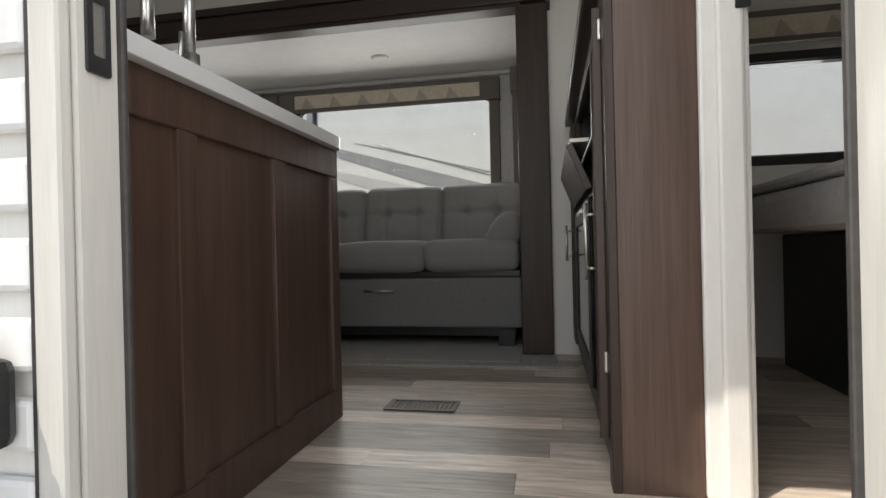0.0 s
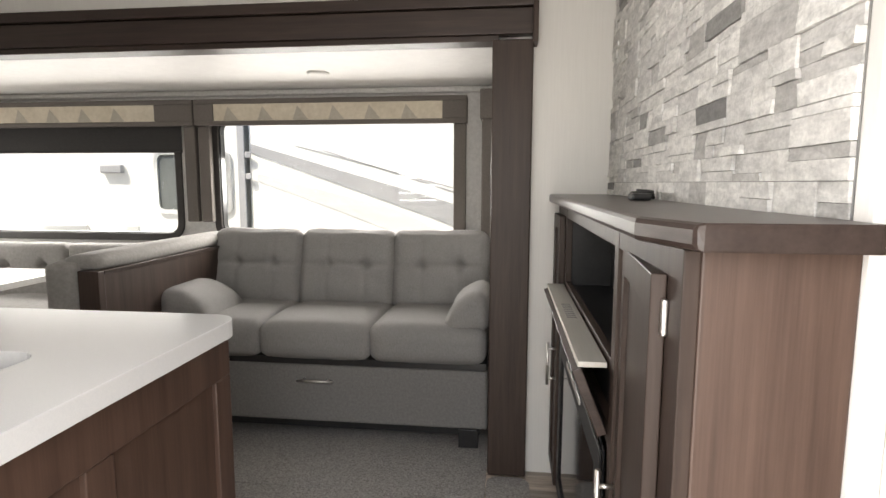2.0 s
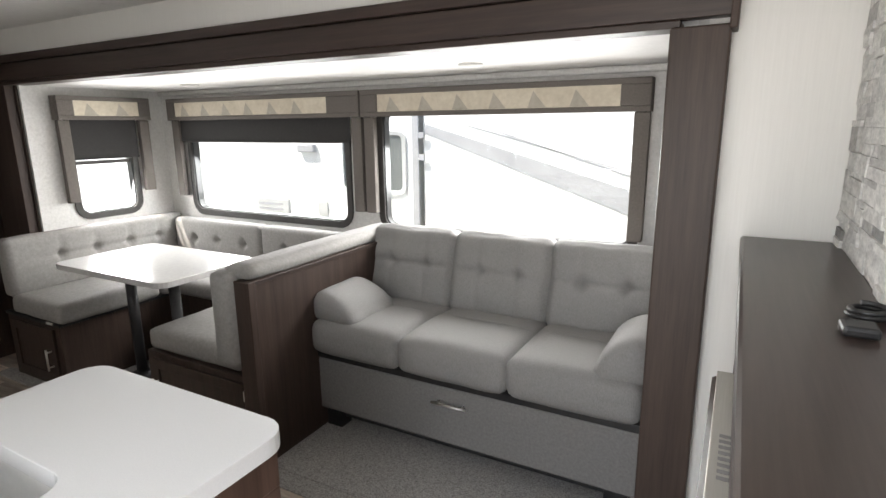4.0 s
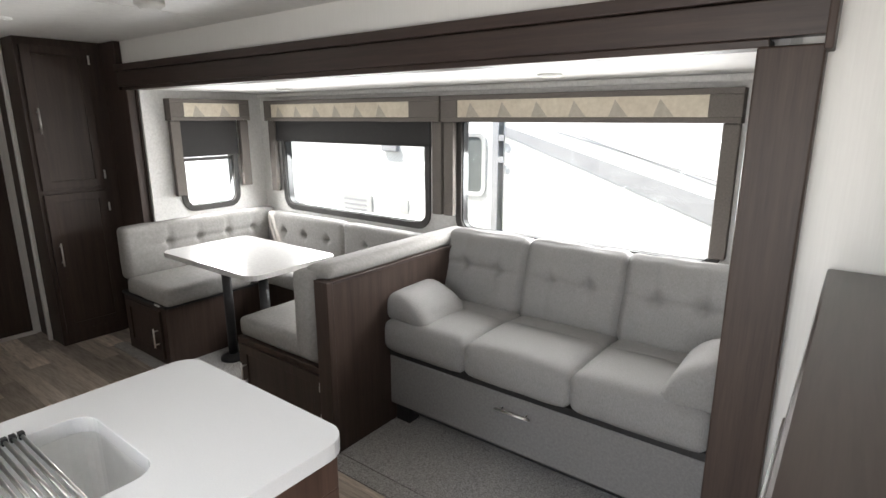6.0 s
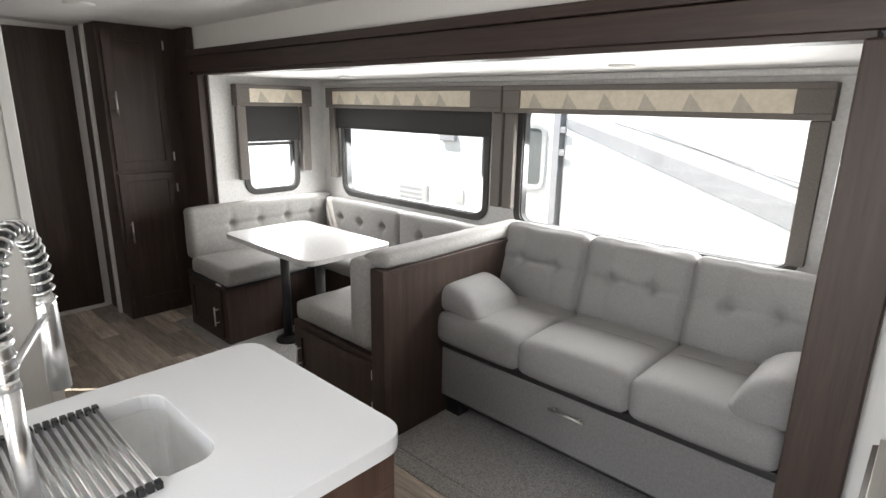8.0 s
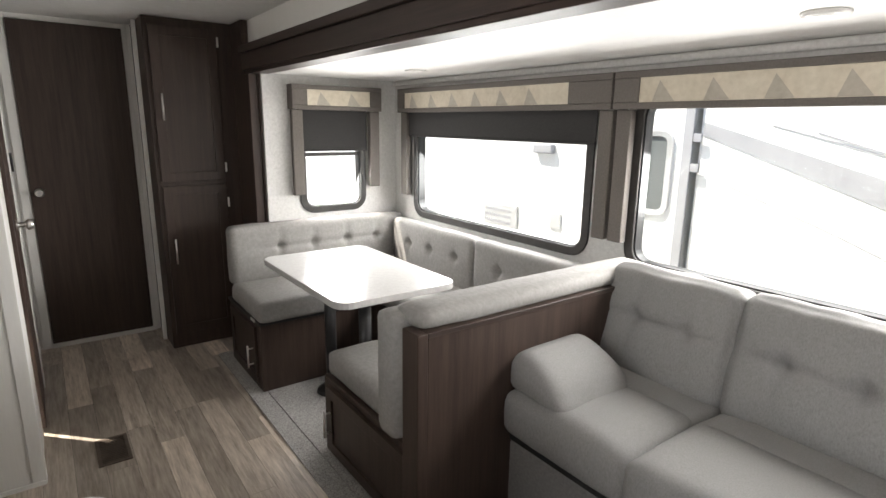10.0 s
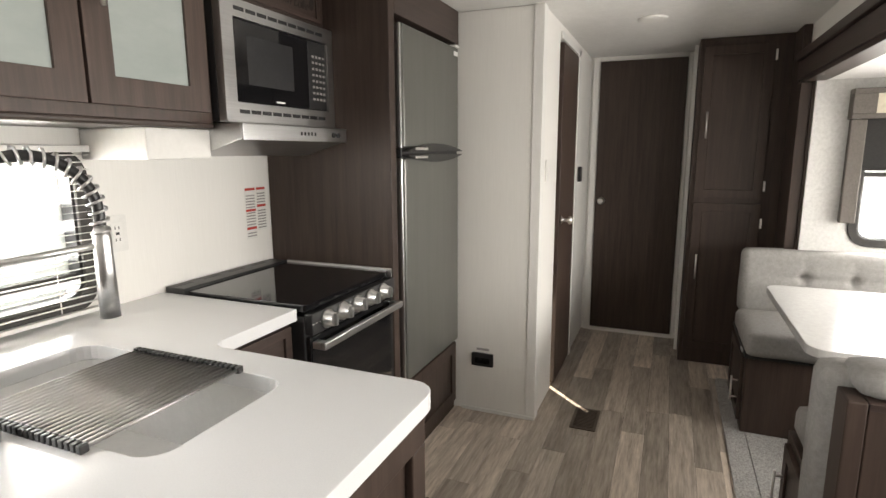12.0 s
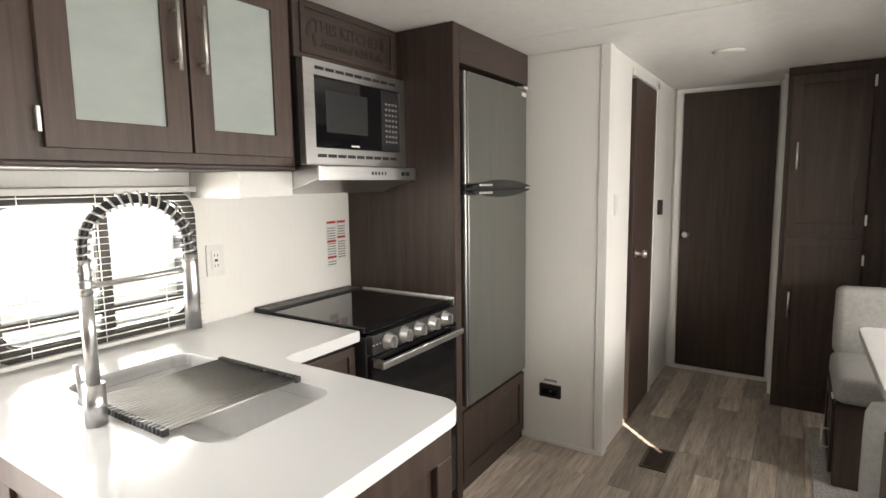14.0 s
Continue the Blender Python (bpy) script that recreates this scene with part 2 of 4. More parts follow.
def finish(name, bm, mat, parent=None, bevel=0.0, smooth=False, seg=2):
    bmesh.ops.recalc_face_normals(bm, faces=bm.faces)
    me = bpy.data.meshes.new(name)
    bm.to_mesh(me)
    bm.free()
    me.materials.append(mat)
    if smooth:
        for p in me.polygons:
            p.use_smooth = True
    ob = new(name, me)
    if bevel:
        mod = ob.modifiers.new("edge", "BEVEL")
        mod.width, mod.segments, mod.limit_method, mod.angle_limit = bevel, seg, "ANGLE", radians(40)
    if parent is not None:
        ob.parent = parent
        base = parent.location.copy()
        up = parent.parent
        while up is not None:
            base += up.location
            up = up.parent
        ob.location = -base
    return ob


def add_box(bm, x0, x1, y0, y1, z0, z1, m=None):
    vs = [bm.verts.new((x, y, z)) for z in (z0, z1) for y in (y0, y1) for x in (x0, x1)]
    if m is not None:
        for v in vs:
            v.co = m @ v.co
    for f in ((0, 2, 3, 1), (4, 5, 7, 6), (0, 1, 5, 4), (2, 6, 7, 3), (0, 4, 6, 2), (1, 3, 7, 5)):
        bm.faces.new([vs[i] for i in f])


def box(name, x0, x1, y0, y1, z0, z1, mat, parent=None, bevel=0.003, m=None):
    bm = bmesh.new()
    add_box(bm, x0, x1, y0, y1, z0, z1, m)
    return finish(name, bm, mat, parent, bevel)


SMALL = ("vent_slot", "rail_slot", "heading", "text_bar", "key", "slot", "receiver_markings", "slats", "louvre", "buttons")


def boxes(name, rows, mat, parent=None, bevel=0.002, m=None):
    bm = bmesh.new()
    for r in rows:
        add_box(bm, *r, m)
    ob = finish(name, bm, mat, parent, bevel)
    return tagged(ob, kind="stuff") if name in SMALL else ob


def face(way, x, y, z):
    """Local (right, out, up) of an upright face that looks along way, to the world."""
    u, n = {"-y": ((1, 0, 0), (0, -1, 0)), "+x": ((0, 1, 0), (1, 0, 0)), "+y": ((-1, 0, 0), (0, 1, 0)), "-x": ((0, -1, 0), (-1, 0, 0))}[way]
    return Matrix(((u[0], n[0], 0, x), (u[1], n[1], 0, y), (u[2], n[2], 1, z), (0, 0, 0, 1)))


FLAT = Matrix(((1, 0, 0, 0), (0, 0, 1, 0), (0, 1, 0, 0), (0, 0, 0, 1)))  # (x, height, y) lying plates


def rrect(u0, v0, u1, v1, r=0.0, seg=5):
    if r <= 0:
        return [(u0, v0), (u1, v0), (u1, v1), (u0, v1)]
    out = []
    for cu, cv, a in ((u1 - r, v0 + r, -90), (u1 - r, v1 - r, 0), (u0 + r, v1 - r, 90), (u0 + r, v0 + r, 180)):
        for k in range(seg + 1):
            b = radians(a + 90 * k / seg)
            out.append((cu + r * math.cos(b), cv + r * math.sin(b)))
    return out


def plate(name, loops, n0, n1, m, mat, parent=None, bevel=0.0):
    """A flat slab with an outline and holes, drawn in (right, up), from n0 to n1 outward."""
    bm = bmesh.new()
    for loop in loops:
        vs = [bm.verts.new((u, n0, v)) for u, v in loop]
        for i in range(len(vs)):
            bm.edges.new((vs[i], vs[(i + 1) % len(vs)]))
    bmesh.ops.triangle_fill(bm, use_beauty=True, use_dissolve=False, edges=bm.edges[:], normal=(0, 1, 0))
    got = bmesh.ops.extrude_face_region(bm, geom=bm.faces[:])
    bmesh.ops.translate(bm, vec=(0, n1 - n0, 0), verts=[g for g in got["geom"] if isinstance(g, bmesh.types.BMVert)])
    bmesh.ops.transform(bm, matrix=m, verts=bm.verts)
    return finish(name, bm, mat, parent, bevel)


def tube(name, points, r, mat, parent=None, sides=10, m=None, bm=None, cap=True):
    own = bm is None
    bm = bm or bmesh.new()
    pts = [Vector(p) for p in points]
    rings = []
    prev = None
    for i, p in enumerate(pts):
        d = (pts[min(i + 1, len(pts) - 1)] - pts[max(i - 1, 0)]).normalized()
        if prev is None:
            side = d.orthogonal().normalized()
        else:
            side = (prev - d * prev.dot(d)).normalized()
        prev = side
        up = d.cross(side)
        rr = r[i] if isinstance(r, (list, tuple)) else r
        ring = [bm.verts.new(p + rr * (math.cos(2 * math.pi * k / sides) * side + math.sin(2 * math.pi * k / sides) * up)) for k in range(sides)]
        rings.append(ring)
    for a, b in zip(rings, rings[1:]):
        for k in range(sides):
            f = bm.faces.new((a[k], a[(k + 1) % sides], b[(k + 1) % sides], b[k]))
            f.smooth = True
    if cap:
        bm.faces.new(rings[0][::-1])
        bm.faces.new(rings[-1])
    if m is not None:
        bmesh.ops.transform(bm, matrix=m, verts=[v for ring in rings for v in ring])
    if own:
        return finish(name, bm, mat, parent)


def cushion(name, sx, sy, sz, m, mat, parent=None, r=0.05, puff=0.02, tufts=(), wrinkle=0.003, seed=0, reach=0.12, wedge=0):
    """A padded block centred on m: rounded edges, swelling faces, buttoned dents on the +z side, slight folds."""
    bm = bmesh.new()
    cuts = [max(4, min(64 if tufts else 26, int(s / (0.012 if tufts else 0.03)))) for s in (sx, sy, sz)]
    keep = {}

    def vert(p):
        key = tuple(round(c, 5) for c in p)
        if key not in keep:
            keep[key] = bm.verts.new(p)
        return keep[key]

    half = (sx / 2, sy / 2, sz / 2)
    for ax in range(3):
        b, c = (ax + 1) % 3, (ax + 2) % 3
        for s in (-1, 1):
            for i in range(cuts[b]):
                for j in range(cuts[c]):
                    quad = []
                    for di, dj in ((0, 0), (1, 0), (1, 1), (0, 1)):
                        p = [0, 0, 0]
                        p[ax] = s * half[ax]
                        p[b] = half[b] * (2 * (i + di) / cuts[b] - 1)
                        p[c] = half[c] * (2 * (j + dj) / cuts[c] - 1)
                        quad.append(vert(p))
                    f = bm.faces.new(quad if s > 0 else quad[::-1])
                    f.smooth = True
    r = min(r, *[h * 0.98 for h in half])
    thin = min(range(3), key=lambda k: half[k])
    for v in bm.verts:
        p = v.co.copy()
        inner = Vector([max(-h + r, min(h - r, c)) for c, h in zip(p, half)])
        d = p - inner
        if d.length > 1e-6:
            p = inner + d.normalized() * min(r, max(abs(x) for x in d) if d.length < r else r)
        q = Vector([c / h for c, h in zip(v.co, half)])
        for ax in range(3):
            b, c = (ax + 1) % 3, (ax + 2) % 3
            if abs(q[ax]) > 0.999:
                p[ax] += math.copysign(puff * (1.0 if ax == thin else 0.25) * (1 - q[b] ** 4) * (1 - q[c] ** 4), q[ax])
        if q.z > 0.3:
            for tx, ty, depth, wide in tufts:
                e = ((p.x - tx) ** 2 + (p.y - ty) ** 2) / wide ** 2
                p.z -= depth * math.exp(-e)
                near = math.exp(-abs(p.x - tx) / 0.012) * math.exp(-((p.y - ty) / reach) ** 2) + math.exp(-abs(p.y - ty) / 0.012) * math.exp(-((p.x - tx) / reach) ** 2)
                p.z -= depth * 0.4 * near
        if wedge and p.z > -half[2] * 0.9:
            k = min(1.0, max(0.0, (wedge * q.x + 1) / 2))
            p.z = -half[2] + (p.z + half[2]) * (1 - 0.60 * k ** 2.6)
        nv = noise.noise_vector(p * 9 + Vector((seed * 3.1, seed * 1.7, 0)))
        p += nv * wrinkle
        v.co = m @ p
    return finish(name, bm, mat, parent)


def bar_handle(parent, m, length, mat=NICKEL, upright=True, name="handle"):
    """A bar on two posts; m at its middle on the face."""
    h = length / 2
    bm = bmesh.new()
    ax = (lambda s: (0, 0.03, s)) if upright else (lambda s: (s, 0.03, 0))
    ft = (lambda s: (0, 0, s)) if upright else (lambda s: (s, 0, 0))
    tube("", [ax(-h), ax(h)], 0.0055, mat, sides=10, m=m, bm=bm)
    for s in (-h * 0.7, h * 0.7):
        tube("", [ft(s), ax(s)], 0.0045, mat, sides=8, m=m, bm=bm)
    return finish(name, bm, mat, parent)


def shaker(parent, m, w, h, mat=WOOD, rail=0.055, t=0.02, name="door", panel=None):
    """A framed door: four rails and a recessed panel."""
    plate(name, [rrect(0, 0, w, h), rrect(rail, rail, w - rail, h - rail)], 0.0, t, m, mat, parent, bevel=0.002)
    plate("panel", [rrect(rail - 0.004, rail - 0.004, w - rail + 0.004, h - rail + 0.004)], 0.001, t - 0.009, m, panel or mat, parent)


def disc(bm, centre, r, t, m=None, sides=24, axis="z"):
    c = Vector(centre)
    d = {"z": Vector((0, 0, 1)), "y": Vector((0, 1, 0)), "x": Vector((1, 0, 0))}[axis]
    tube("", [c, c + d * t], r, None, sides=sides, bm=bm, m=m)


def letters(name, text, size, m, mat, parent=None, shear=0.0):
    cu = bpy.data.curves.new(name, "FONT")
    cu.body, cu.size, cu.extrude, cu.align_x, cu.shear = text, size, 0.0008, "CENTER", shear
    tmp = new(name, cu)
    me = bpy.data.meshes.new_from_object(tmp.evaluated_get(bpy.context.evaluated_depsgraph_get()))
    bpy.data.objects.remove(tmp)
    me.transform(m @ Matrix.Rotation(radians(90), 4, "X"))
    me.materials.clear()
    me.materials.append(mat)
    ob = new(name, me)
    if parent is not None:
        ob.parent = parent
        ob.location = -parent.location
    return ob


# ---- structure ----
CZ = 2.07        # ceiling
SZ = 1.755       # ceiling of the slide-out
WY = 3.21        # window wall of the slide-out
SX0, SX1 = -4.08, -0.36
BACK = -4.92     # end wall with the dark door
PX = 0.04        # stone partition


def st(ob, label=""):
    return tagged(ob, label, kind="structure")


# floor slab and planks further down
floor = st(box("floor", BACK, 2.4, 0.0, 2.31, -0.06, -0.004, RUBBER, bevel=0), "grey-brown wood-look vinyl plank floor")
st(box("floor_slide", SX0 - 0.05, SX1 + 0.05, 2.312, WY + 0.05, -0.06, -0.004, RUBBER, bevel=0), "subfloor under the slide-out")
st(plate("ceiling", [rrect(BACK, -0.06, 2.4, 2.35), rrect(-4.75, 0.03, -4.38, 0.34)], CZ, CZ + 0.06, FLAT, CEIL), "white textured ceiling panel")

# wall with the kitchen window and the entry door (window_kitchen x -1.68..-1.10)
KW = (-1.68, 0.955, -1.10, 1.39)
m0 = face("-y", 0, 0, 0)
st(plate("wall_kitchen", [rrect(BACK, -0.06, 2.4, CZ), rrect(KW[0], KW[1], KW[2], KW[3], 0.07), rrect(-0.775, -0.02, 0.0, 1.93, 0.04)], 0.0, 0.055, m0, WALL), "white wallboard side wall with entry door opening")
# opposite wall beside and above the slide-out
st(plate("wall_slide", [rrect(BACK, -0.06, 2.4, CZ), rrect(-4.14, -0.05, -0.33, 1.80), rrect(0.52, 0.93, 1.13, 1.40, 0.05)], -0.05, 0.0, face("-y", 0, 2.27, 0), WALL), "white wall around the slide-out opening")
st(box("wall_end", BACK - 0.06, BACK, -0.055, 2.32, -0.06, CZ + 0.06, WALL, bevel=0), "white end wall")
st(box("wall_bedroom", 2.4, 2.46, -0.055, 2.32, -0.06, CZ + 0.06, WALL, bevel=0), "white bedroom end wall")

# slide-out shell
W1 = (-2.10, 0.885, -0.64, 1.60)
W2 = (-3.80, 0.885, -2.355, 1.60)
W3 = (2.515, 0.92, 2.935, 1.60)
st(plate("wall_window", [rrect(SX0 - 0.05, -0.05, SX1 + 0.05, SZ + 0.05), rrect(*W1, 0.08), rrect(*W2, 0.08)], -0.05, 0.0, face("-y", 0, WY, 0), PAPER), "pale patterned wall with two wide windows")
st(plate("wall_slide_end", [rrect(2.28, -0.05, WY - 0.001, SZ + 0.05), rrect(*W3, 0.07)], -0.05, 0.0, face("+x", SX0, 0, 0), PAPER), "pale patterned wall with a small window")
st(box("wall_slide_near", SX1, SX1 + 0.05, 2.30, WY - 0.001, -0.05, SZ + 0.05, PAPER, bevel=0), "pale slide-out end wall by the sofa")
st(box("ceiling_slide", SX0 + 0.001, SX1 - 0.001, 2.325, WY - 0.001, SZ, SZ + 0.05, CEIL, bevel=0), "white slide-out ceiling panel")
st(boxes("trim_ceiling_cove", [(SX0, SX1, WY - 0.03, WY - 0.002, SZ - 0.035, SZ - 0.001)], PAPER, bevel=0.01), "pale cove trim under the slide-out ceiling")

# dark frame of the slide-out opening
beam = thing("slide_out_frame", -2.2, 2.2, 0, "dark brown wood-grain frame around the slide-out opening", "frame", kind="structure")
boxes("beam", [(-4.24, -0.27, 2.215, 2.268, 1.775, 1.87), (-4.24, -0.262, 2.20, 2.268, 1.873, 1.915), (-4.20, -0.40, 2.225, 2.325, 1.752, 1.775)], WOODX, beam, 0.004)
boxes("beam_end", [(-0.275, -0.255, 2.17, 2.268, 1.735, 1.93)], WOOD, beam, 0.004)
boxes("pillar", [(-0.425, -0.27, 2.20, 2.268, 0.012, 1.752), (-0.425, -0.365, 2.268, 2.40, 0.012, 1.752)], WOOD, beam, 0.006)
boxes("jamb", [(-4.24, -4.115, 2.215, 2.268, 0.012, 1.752), (-4.13, -4.10, 2.268, 2.36, 0.012, 1.752)], WOOD, beam, 0.004)
boxes("seal", [(-4.10, -4.085, 2.30, 2.34, 0.02, 1.75)], TRIM, beam, 0.003)

# stone partition and its white casing
wall_stone = st(box("wall_stone", PX, PX + 0.06, 0.74, 2.268, 0.0, CZ, GROUT, bevel=0), "partition faced with pale grey split-stone courses")
st(boxes("trim_partition_end", [(PX - 0.002, PX + 0.10, 0.70, 0.739, 0.0, CZ), (PX + 0.03, PX + 0.085, 0.685, 0.70, 0.0, CZ)], TRIM, bevel=0.008), "white casing on the end of the partition")
strike = thing("strike_plate", PX + 0.07, 0.68, 1.07, "black steel strike plate screwed to the white casing", "strike plate")
plate("plate_body", [rrect(-0.015, -0.036, 0.015, 0.036, 0.004), rrect(-0.009, -0.018, 0.009, 0.018, 0.003)], 0.0, 0.003, face("-y", PX + 0.082, 0.684, 1.07), BLACK, strike)
box("latch_hole", PX + 0.073, PX + 0.091, 0.6835, 0.6845, 1.052, 1.088, NICKEL, strike, bevel=0)

# bathroom block: white walls beside the fridge and along the hall
st(boxes("wall_bathroom_front", [(-3.30, -3.26, 0.0, 1.015, 0.0, CZ - 0.001)], WALL, bevel=0.004), "white wallboard beside the fridge")
st(plate("wall_hall", [rrect(-4.90, -0.055, -3.301, CZ - 0.001), rrect(-4.27, -0.02, -3.69, 1.99)], -0.04, 0.0, face("-y", 0, 0.975, 0), WALL), "white hall wall with the bathroom door opening")
st(boxes("trim_corner", [(-3.325, -3.255, 1.016, 1.024, 0.0, CZ), (-3.259, -3.252, 0.975, 1.024, 0.0, CZ)], TRIM, bevel=0.003), "white corner bead")
st(boxes("trim_hall_door", [(-4.33, -4.272, 1.016, 1.03, 0.0, 2.03), (-4.33, -3.69, 1.016, 1.03, 1.99, 2.03)], TRIM, bevel=0.004), "white casing of the bathroom door")
st(boxes("baseboard", [(-3.255, -3.248, 0.62, 1.02, 0.0, 0.02), (BACK + 0.001, BACK + 0.02, 1.08, 1.68, 0.0, 0.03)], TRIM, bevel=0.002), "thin white base trim")

# ---- windows ----


def window(name, m, w, inside, label, r=0.08, slider=False):
    """Black-framed glazing with rounded corners in an opening w, seen from inside."""
    u0, v0, u1, v1 = w
    e = thing(name, 0, 0, 0, label, "window", kind="structure")
    plate("frame", [rrect(u0 - 0.028, v0 - 0.028, u1 + 0.028, v1 + 0.028, r + 0.028), rrect(u0 + 0.016, v0 + 0.016, u1 - 0.016, v1 - 0.016, r - 0.016)], 0.001, 0.014, m, RUBBER, e, 0.004)
    plate("rim", [rrect(u0 + 0.001, v0 + 0.001, u1 - 0.001, v1 - 0.001, r), rrect(u0 + 0.022, v0 + 0.022, u1 - 0.022, v1 - 0.022, r - 0.02)], -0.05, 0.0, m, BLACK, e)
    g = plate("pane", [rrect(u0 + 0.02, v0 + 0.02, u1 - 0.02, v1 - 0.02, r - 0.02)], -0.032, -0.028, m, GLASS, e)
    g.visible_shadow = False
    if slider:
        boxes("sash", [(u0 + 0.02, u1 - 0.02, -0.03, -0.012, slider - 0.012, slider + 0.012)], RUBBER, e, 0.003, m)
    return e


window("window_1", face("-y", 0, WY, 0), W1, True, "wide black-framed window with rounded corners above the sofa")
window("window_2", face("-y", 0, WY, 0), W2, True, "wide black-framed window with rounded corners above the dinette")
window("window_3", face("+x", SX0, 0, 0), W3, True, "small black-framed window with rounded corners", 0.07, 1.27)
window("window_4", face("+y", 0, 0, 0), (-KW[2], KW[1], -KW[0], KW[3]), True, "kitchen window with rounded corners and black frame", 0.07)
st(boxes("trim_kitchen_sash", [(-1.425, -1.385, -0.034, -0.010, KW[1] + 0.022, KW[3] - 0.022), (KW[0] + 0.022, KW[2] - 0.022, -0.034, -0.012, 1.025, 1.045)], RUBBER, bevel=0.003), "black sash bars of the kitchen window")
window("window_5", face("-y", 0, 2.27, 0), (0.52, 0.93, 1.13, 1.40), True, "black-framed bedroom window", 0.05)


def valance(m, u0, u1, top, drop_l, drop_r, inset_l, inset_r, label):
    """Padded cornice with a printed strip and hanging side panels."""
    e = thing("window_valance", *(m @ Vector(((u0 + u1) / 2, 0, top))), label, "valance", "valances over the slide-out windows")
    b = top - 0.15
    boxes("cornice", [(u0, u1, 0.055, 0.085, top - 0.028, top), (u0, u1, 0.055, 0.085, b, b + 0.026), (u0, inset_l, 0.055, 0.085, b + 0.026, top - 0.028), (inset_r, u1, 0.055, 0.085, b + 0.026, top - 0.028),
                      (u0, u0 + 0.02, 0.002, 0.055, b, top), (u1 - 0.02, u1, 0.002, 0.055, b, top), (u0 + 0.02, u1 - 0.02, 0.002, 0.055, top - 0.02, top)], TAUPE, e, 0.004, m)
    boxes("printed_strip", [(inset_l - 0.002, inset_r + 0.002, 0.06, 0.079, b + 0.024, top - 0.026)], CREAM, e, 0, m)
    bm = bmesh.new()
    step = 0.21
    k = inset_l + 0.06
    lo, hi = b + 0.028, top - 0.03
    i = 0
    while k + 0.1 < inset_r:
        for tri in (((k, lo), (k + 0.095, lo), (k + 0.028, hi - 0.012)),):
            if tri[1][0] < inset_r:
                bm.faces.new([bm.verts.new(m @ Vector((p[0], 0.0805, p[1]))) for p in tri])
        k += step
        i += 1
    if bm.faces:
        tagged(finish("printed_pattern", bm, CREAMDARK, e), kind="stuff")
    for a, c, d in ((u0 + 0.005, u0 + 0.075, drop_l), (u1 - 0.075, u1 - 0.005, drop_r)):
        if d:
            boxes("side_panel", [(a, c, 0.02, 0.06, d, b - 0.001)], TAUPE, e, 0.005, m)
    return e


MV = face("-y", 0, WY, 0)
valance(MV, -2.19, -0.59, 1.695, 0.98, 0.94, -2.07, -0.725, "taupe padded window valance with cream printed strip")
valance(MV, -3.92, -2.20, 1.695, 1.0, 0.98, -3.835, -2.44, "taupe padded window valance with cream printed strip")
valance(face("+x", SX0, 0, 0), 2.43, 3.05, 1.70, 1.02, 1.05, 2.53, 2.965, "small taupe padded window valance with cream strip")
sp = thing("window_side_panel", -0.46, 3.1, 1.3, "tall taupe fabric-wrapped panel in the sofa corner", "panel")
boxes("board", [(-0.50, -0.415, 3.0, 3.16, 0.83, 1.70)], TAUPE, sp, 0.006)
boxes("top_block", [(-0.51, -0.412, 2.985, 3.165, 1.55, 1.705)], TAUPE, sp, 0.006)
sh = thing("roller_shade", -3.08, 3.17, 1.5, "charcoal roller shade part lowered over the window", "shade", "roller shades")
box("cloth", -3.84, -2.30, 3.168, 3.172, 1.40, 1.60, SHADE, sh, 0)
box("hem_bar", -3.84, -2.30, 3.163, 3.177, 1.392, 1.405, SHADE, sh, 0.003)
sh = thing("roller_shade", -4.0, 2.72, 1.5, "charcoal roller shade lowered over half the small window", "shade", "roller shades")
box("cloth", -4.05, -4.046, 2.50, 2.96, 1.30, 1.60, SHADE, sh, 0)
box("hem_bar", -4.055, -4.041, 2.50, 2.96, 1.292, 1.305, SHADE, sh, 0.003)

# ---- sofa ----
sofa = thing("sofa", -1.2, 2.75, 0, "grey woven three-seat sofa with tufted back cushions", "sofa")
boxes("base", [(-1.99, -0.432, 2.39, 3.15, 0.115, 0.388)], FABRIC2, sofa, 0.012)
boxes("plinth", [(-1.95, -0.47, 2.45, 3.1, 0.06, 0.115)], BLACK, sofa, 0.004)
for x in (-1.90, -0.52):
    box("leg", x - 0.045, x + 0.045, 2.42, 2.50, 0.012, 0.10, BLACK, sofa)
# black band under the seats: metal frame plus the shade of its gap, as colour
boxes("metal_frame_gap", [(-1.975, -0.44, 2.385, 3.1, 0.390, 0.423)], BLACK, sofa, 0.003)
bar_handle(sofa, face("-y", -1.218, 2.39, 0.318), 0.17, upright=False)
seams = (-1.965, -1.475, -0.96, -0.445)
for i in range(3):
    a, c = seams[i], seams[i + 1]
    w = c - a
    cushion("seat_front", w + 0.01, 0.40, 0.165, pose((a + c) / 2, 2.545, 0.505), FABRIC, sofa, r=0.045, puff=0.012, seed=i)
    cushion("seat_back", w + 0.008, 0.36, 0.15, pose((a + c) / 2, 2.865, 0.496, -4), FABRIC, sofa, r=0.035, puff=0.012, seed=i + 4)
bk = (-1.995, -1.485, -0.965, -0.455)
for i in range(3):
    a, c = bk[i], bk[i + 1]
    w = c - a
    tf = [(-w / 5, 0.02, 0.026, 0.026), (w / 5, 0.02, 0.026, 0.026)]
    cushion("backrest", w + 0.001, 0.43, 0.18, pose((a + c) / 2, 2.985, 0.735, 76), FABRIC, sofa, r=0.045, puff=0.022, tufts=tf, reach=0.2, wrinkle=0.009, seed=i + 8)
cushion("armrest", 0.27, 0.37, 0.145, pose(-1.85, 2.56, 0.64, 0, 5), FABRIC, sofa, r=0.05, puff=0.006, wrinkle=0.004, seed=21, wedge=1)
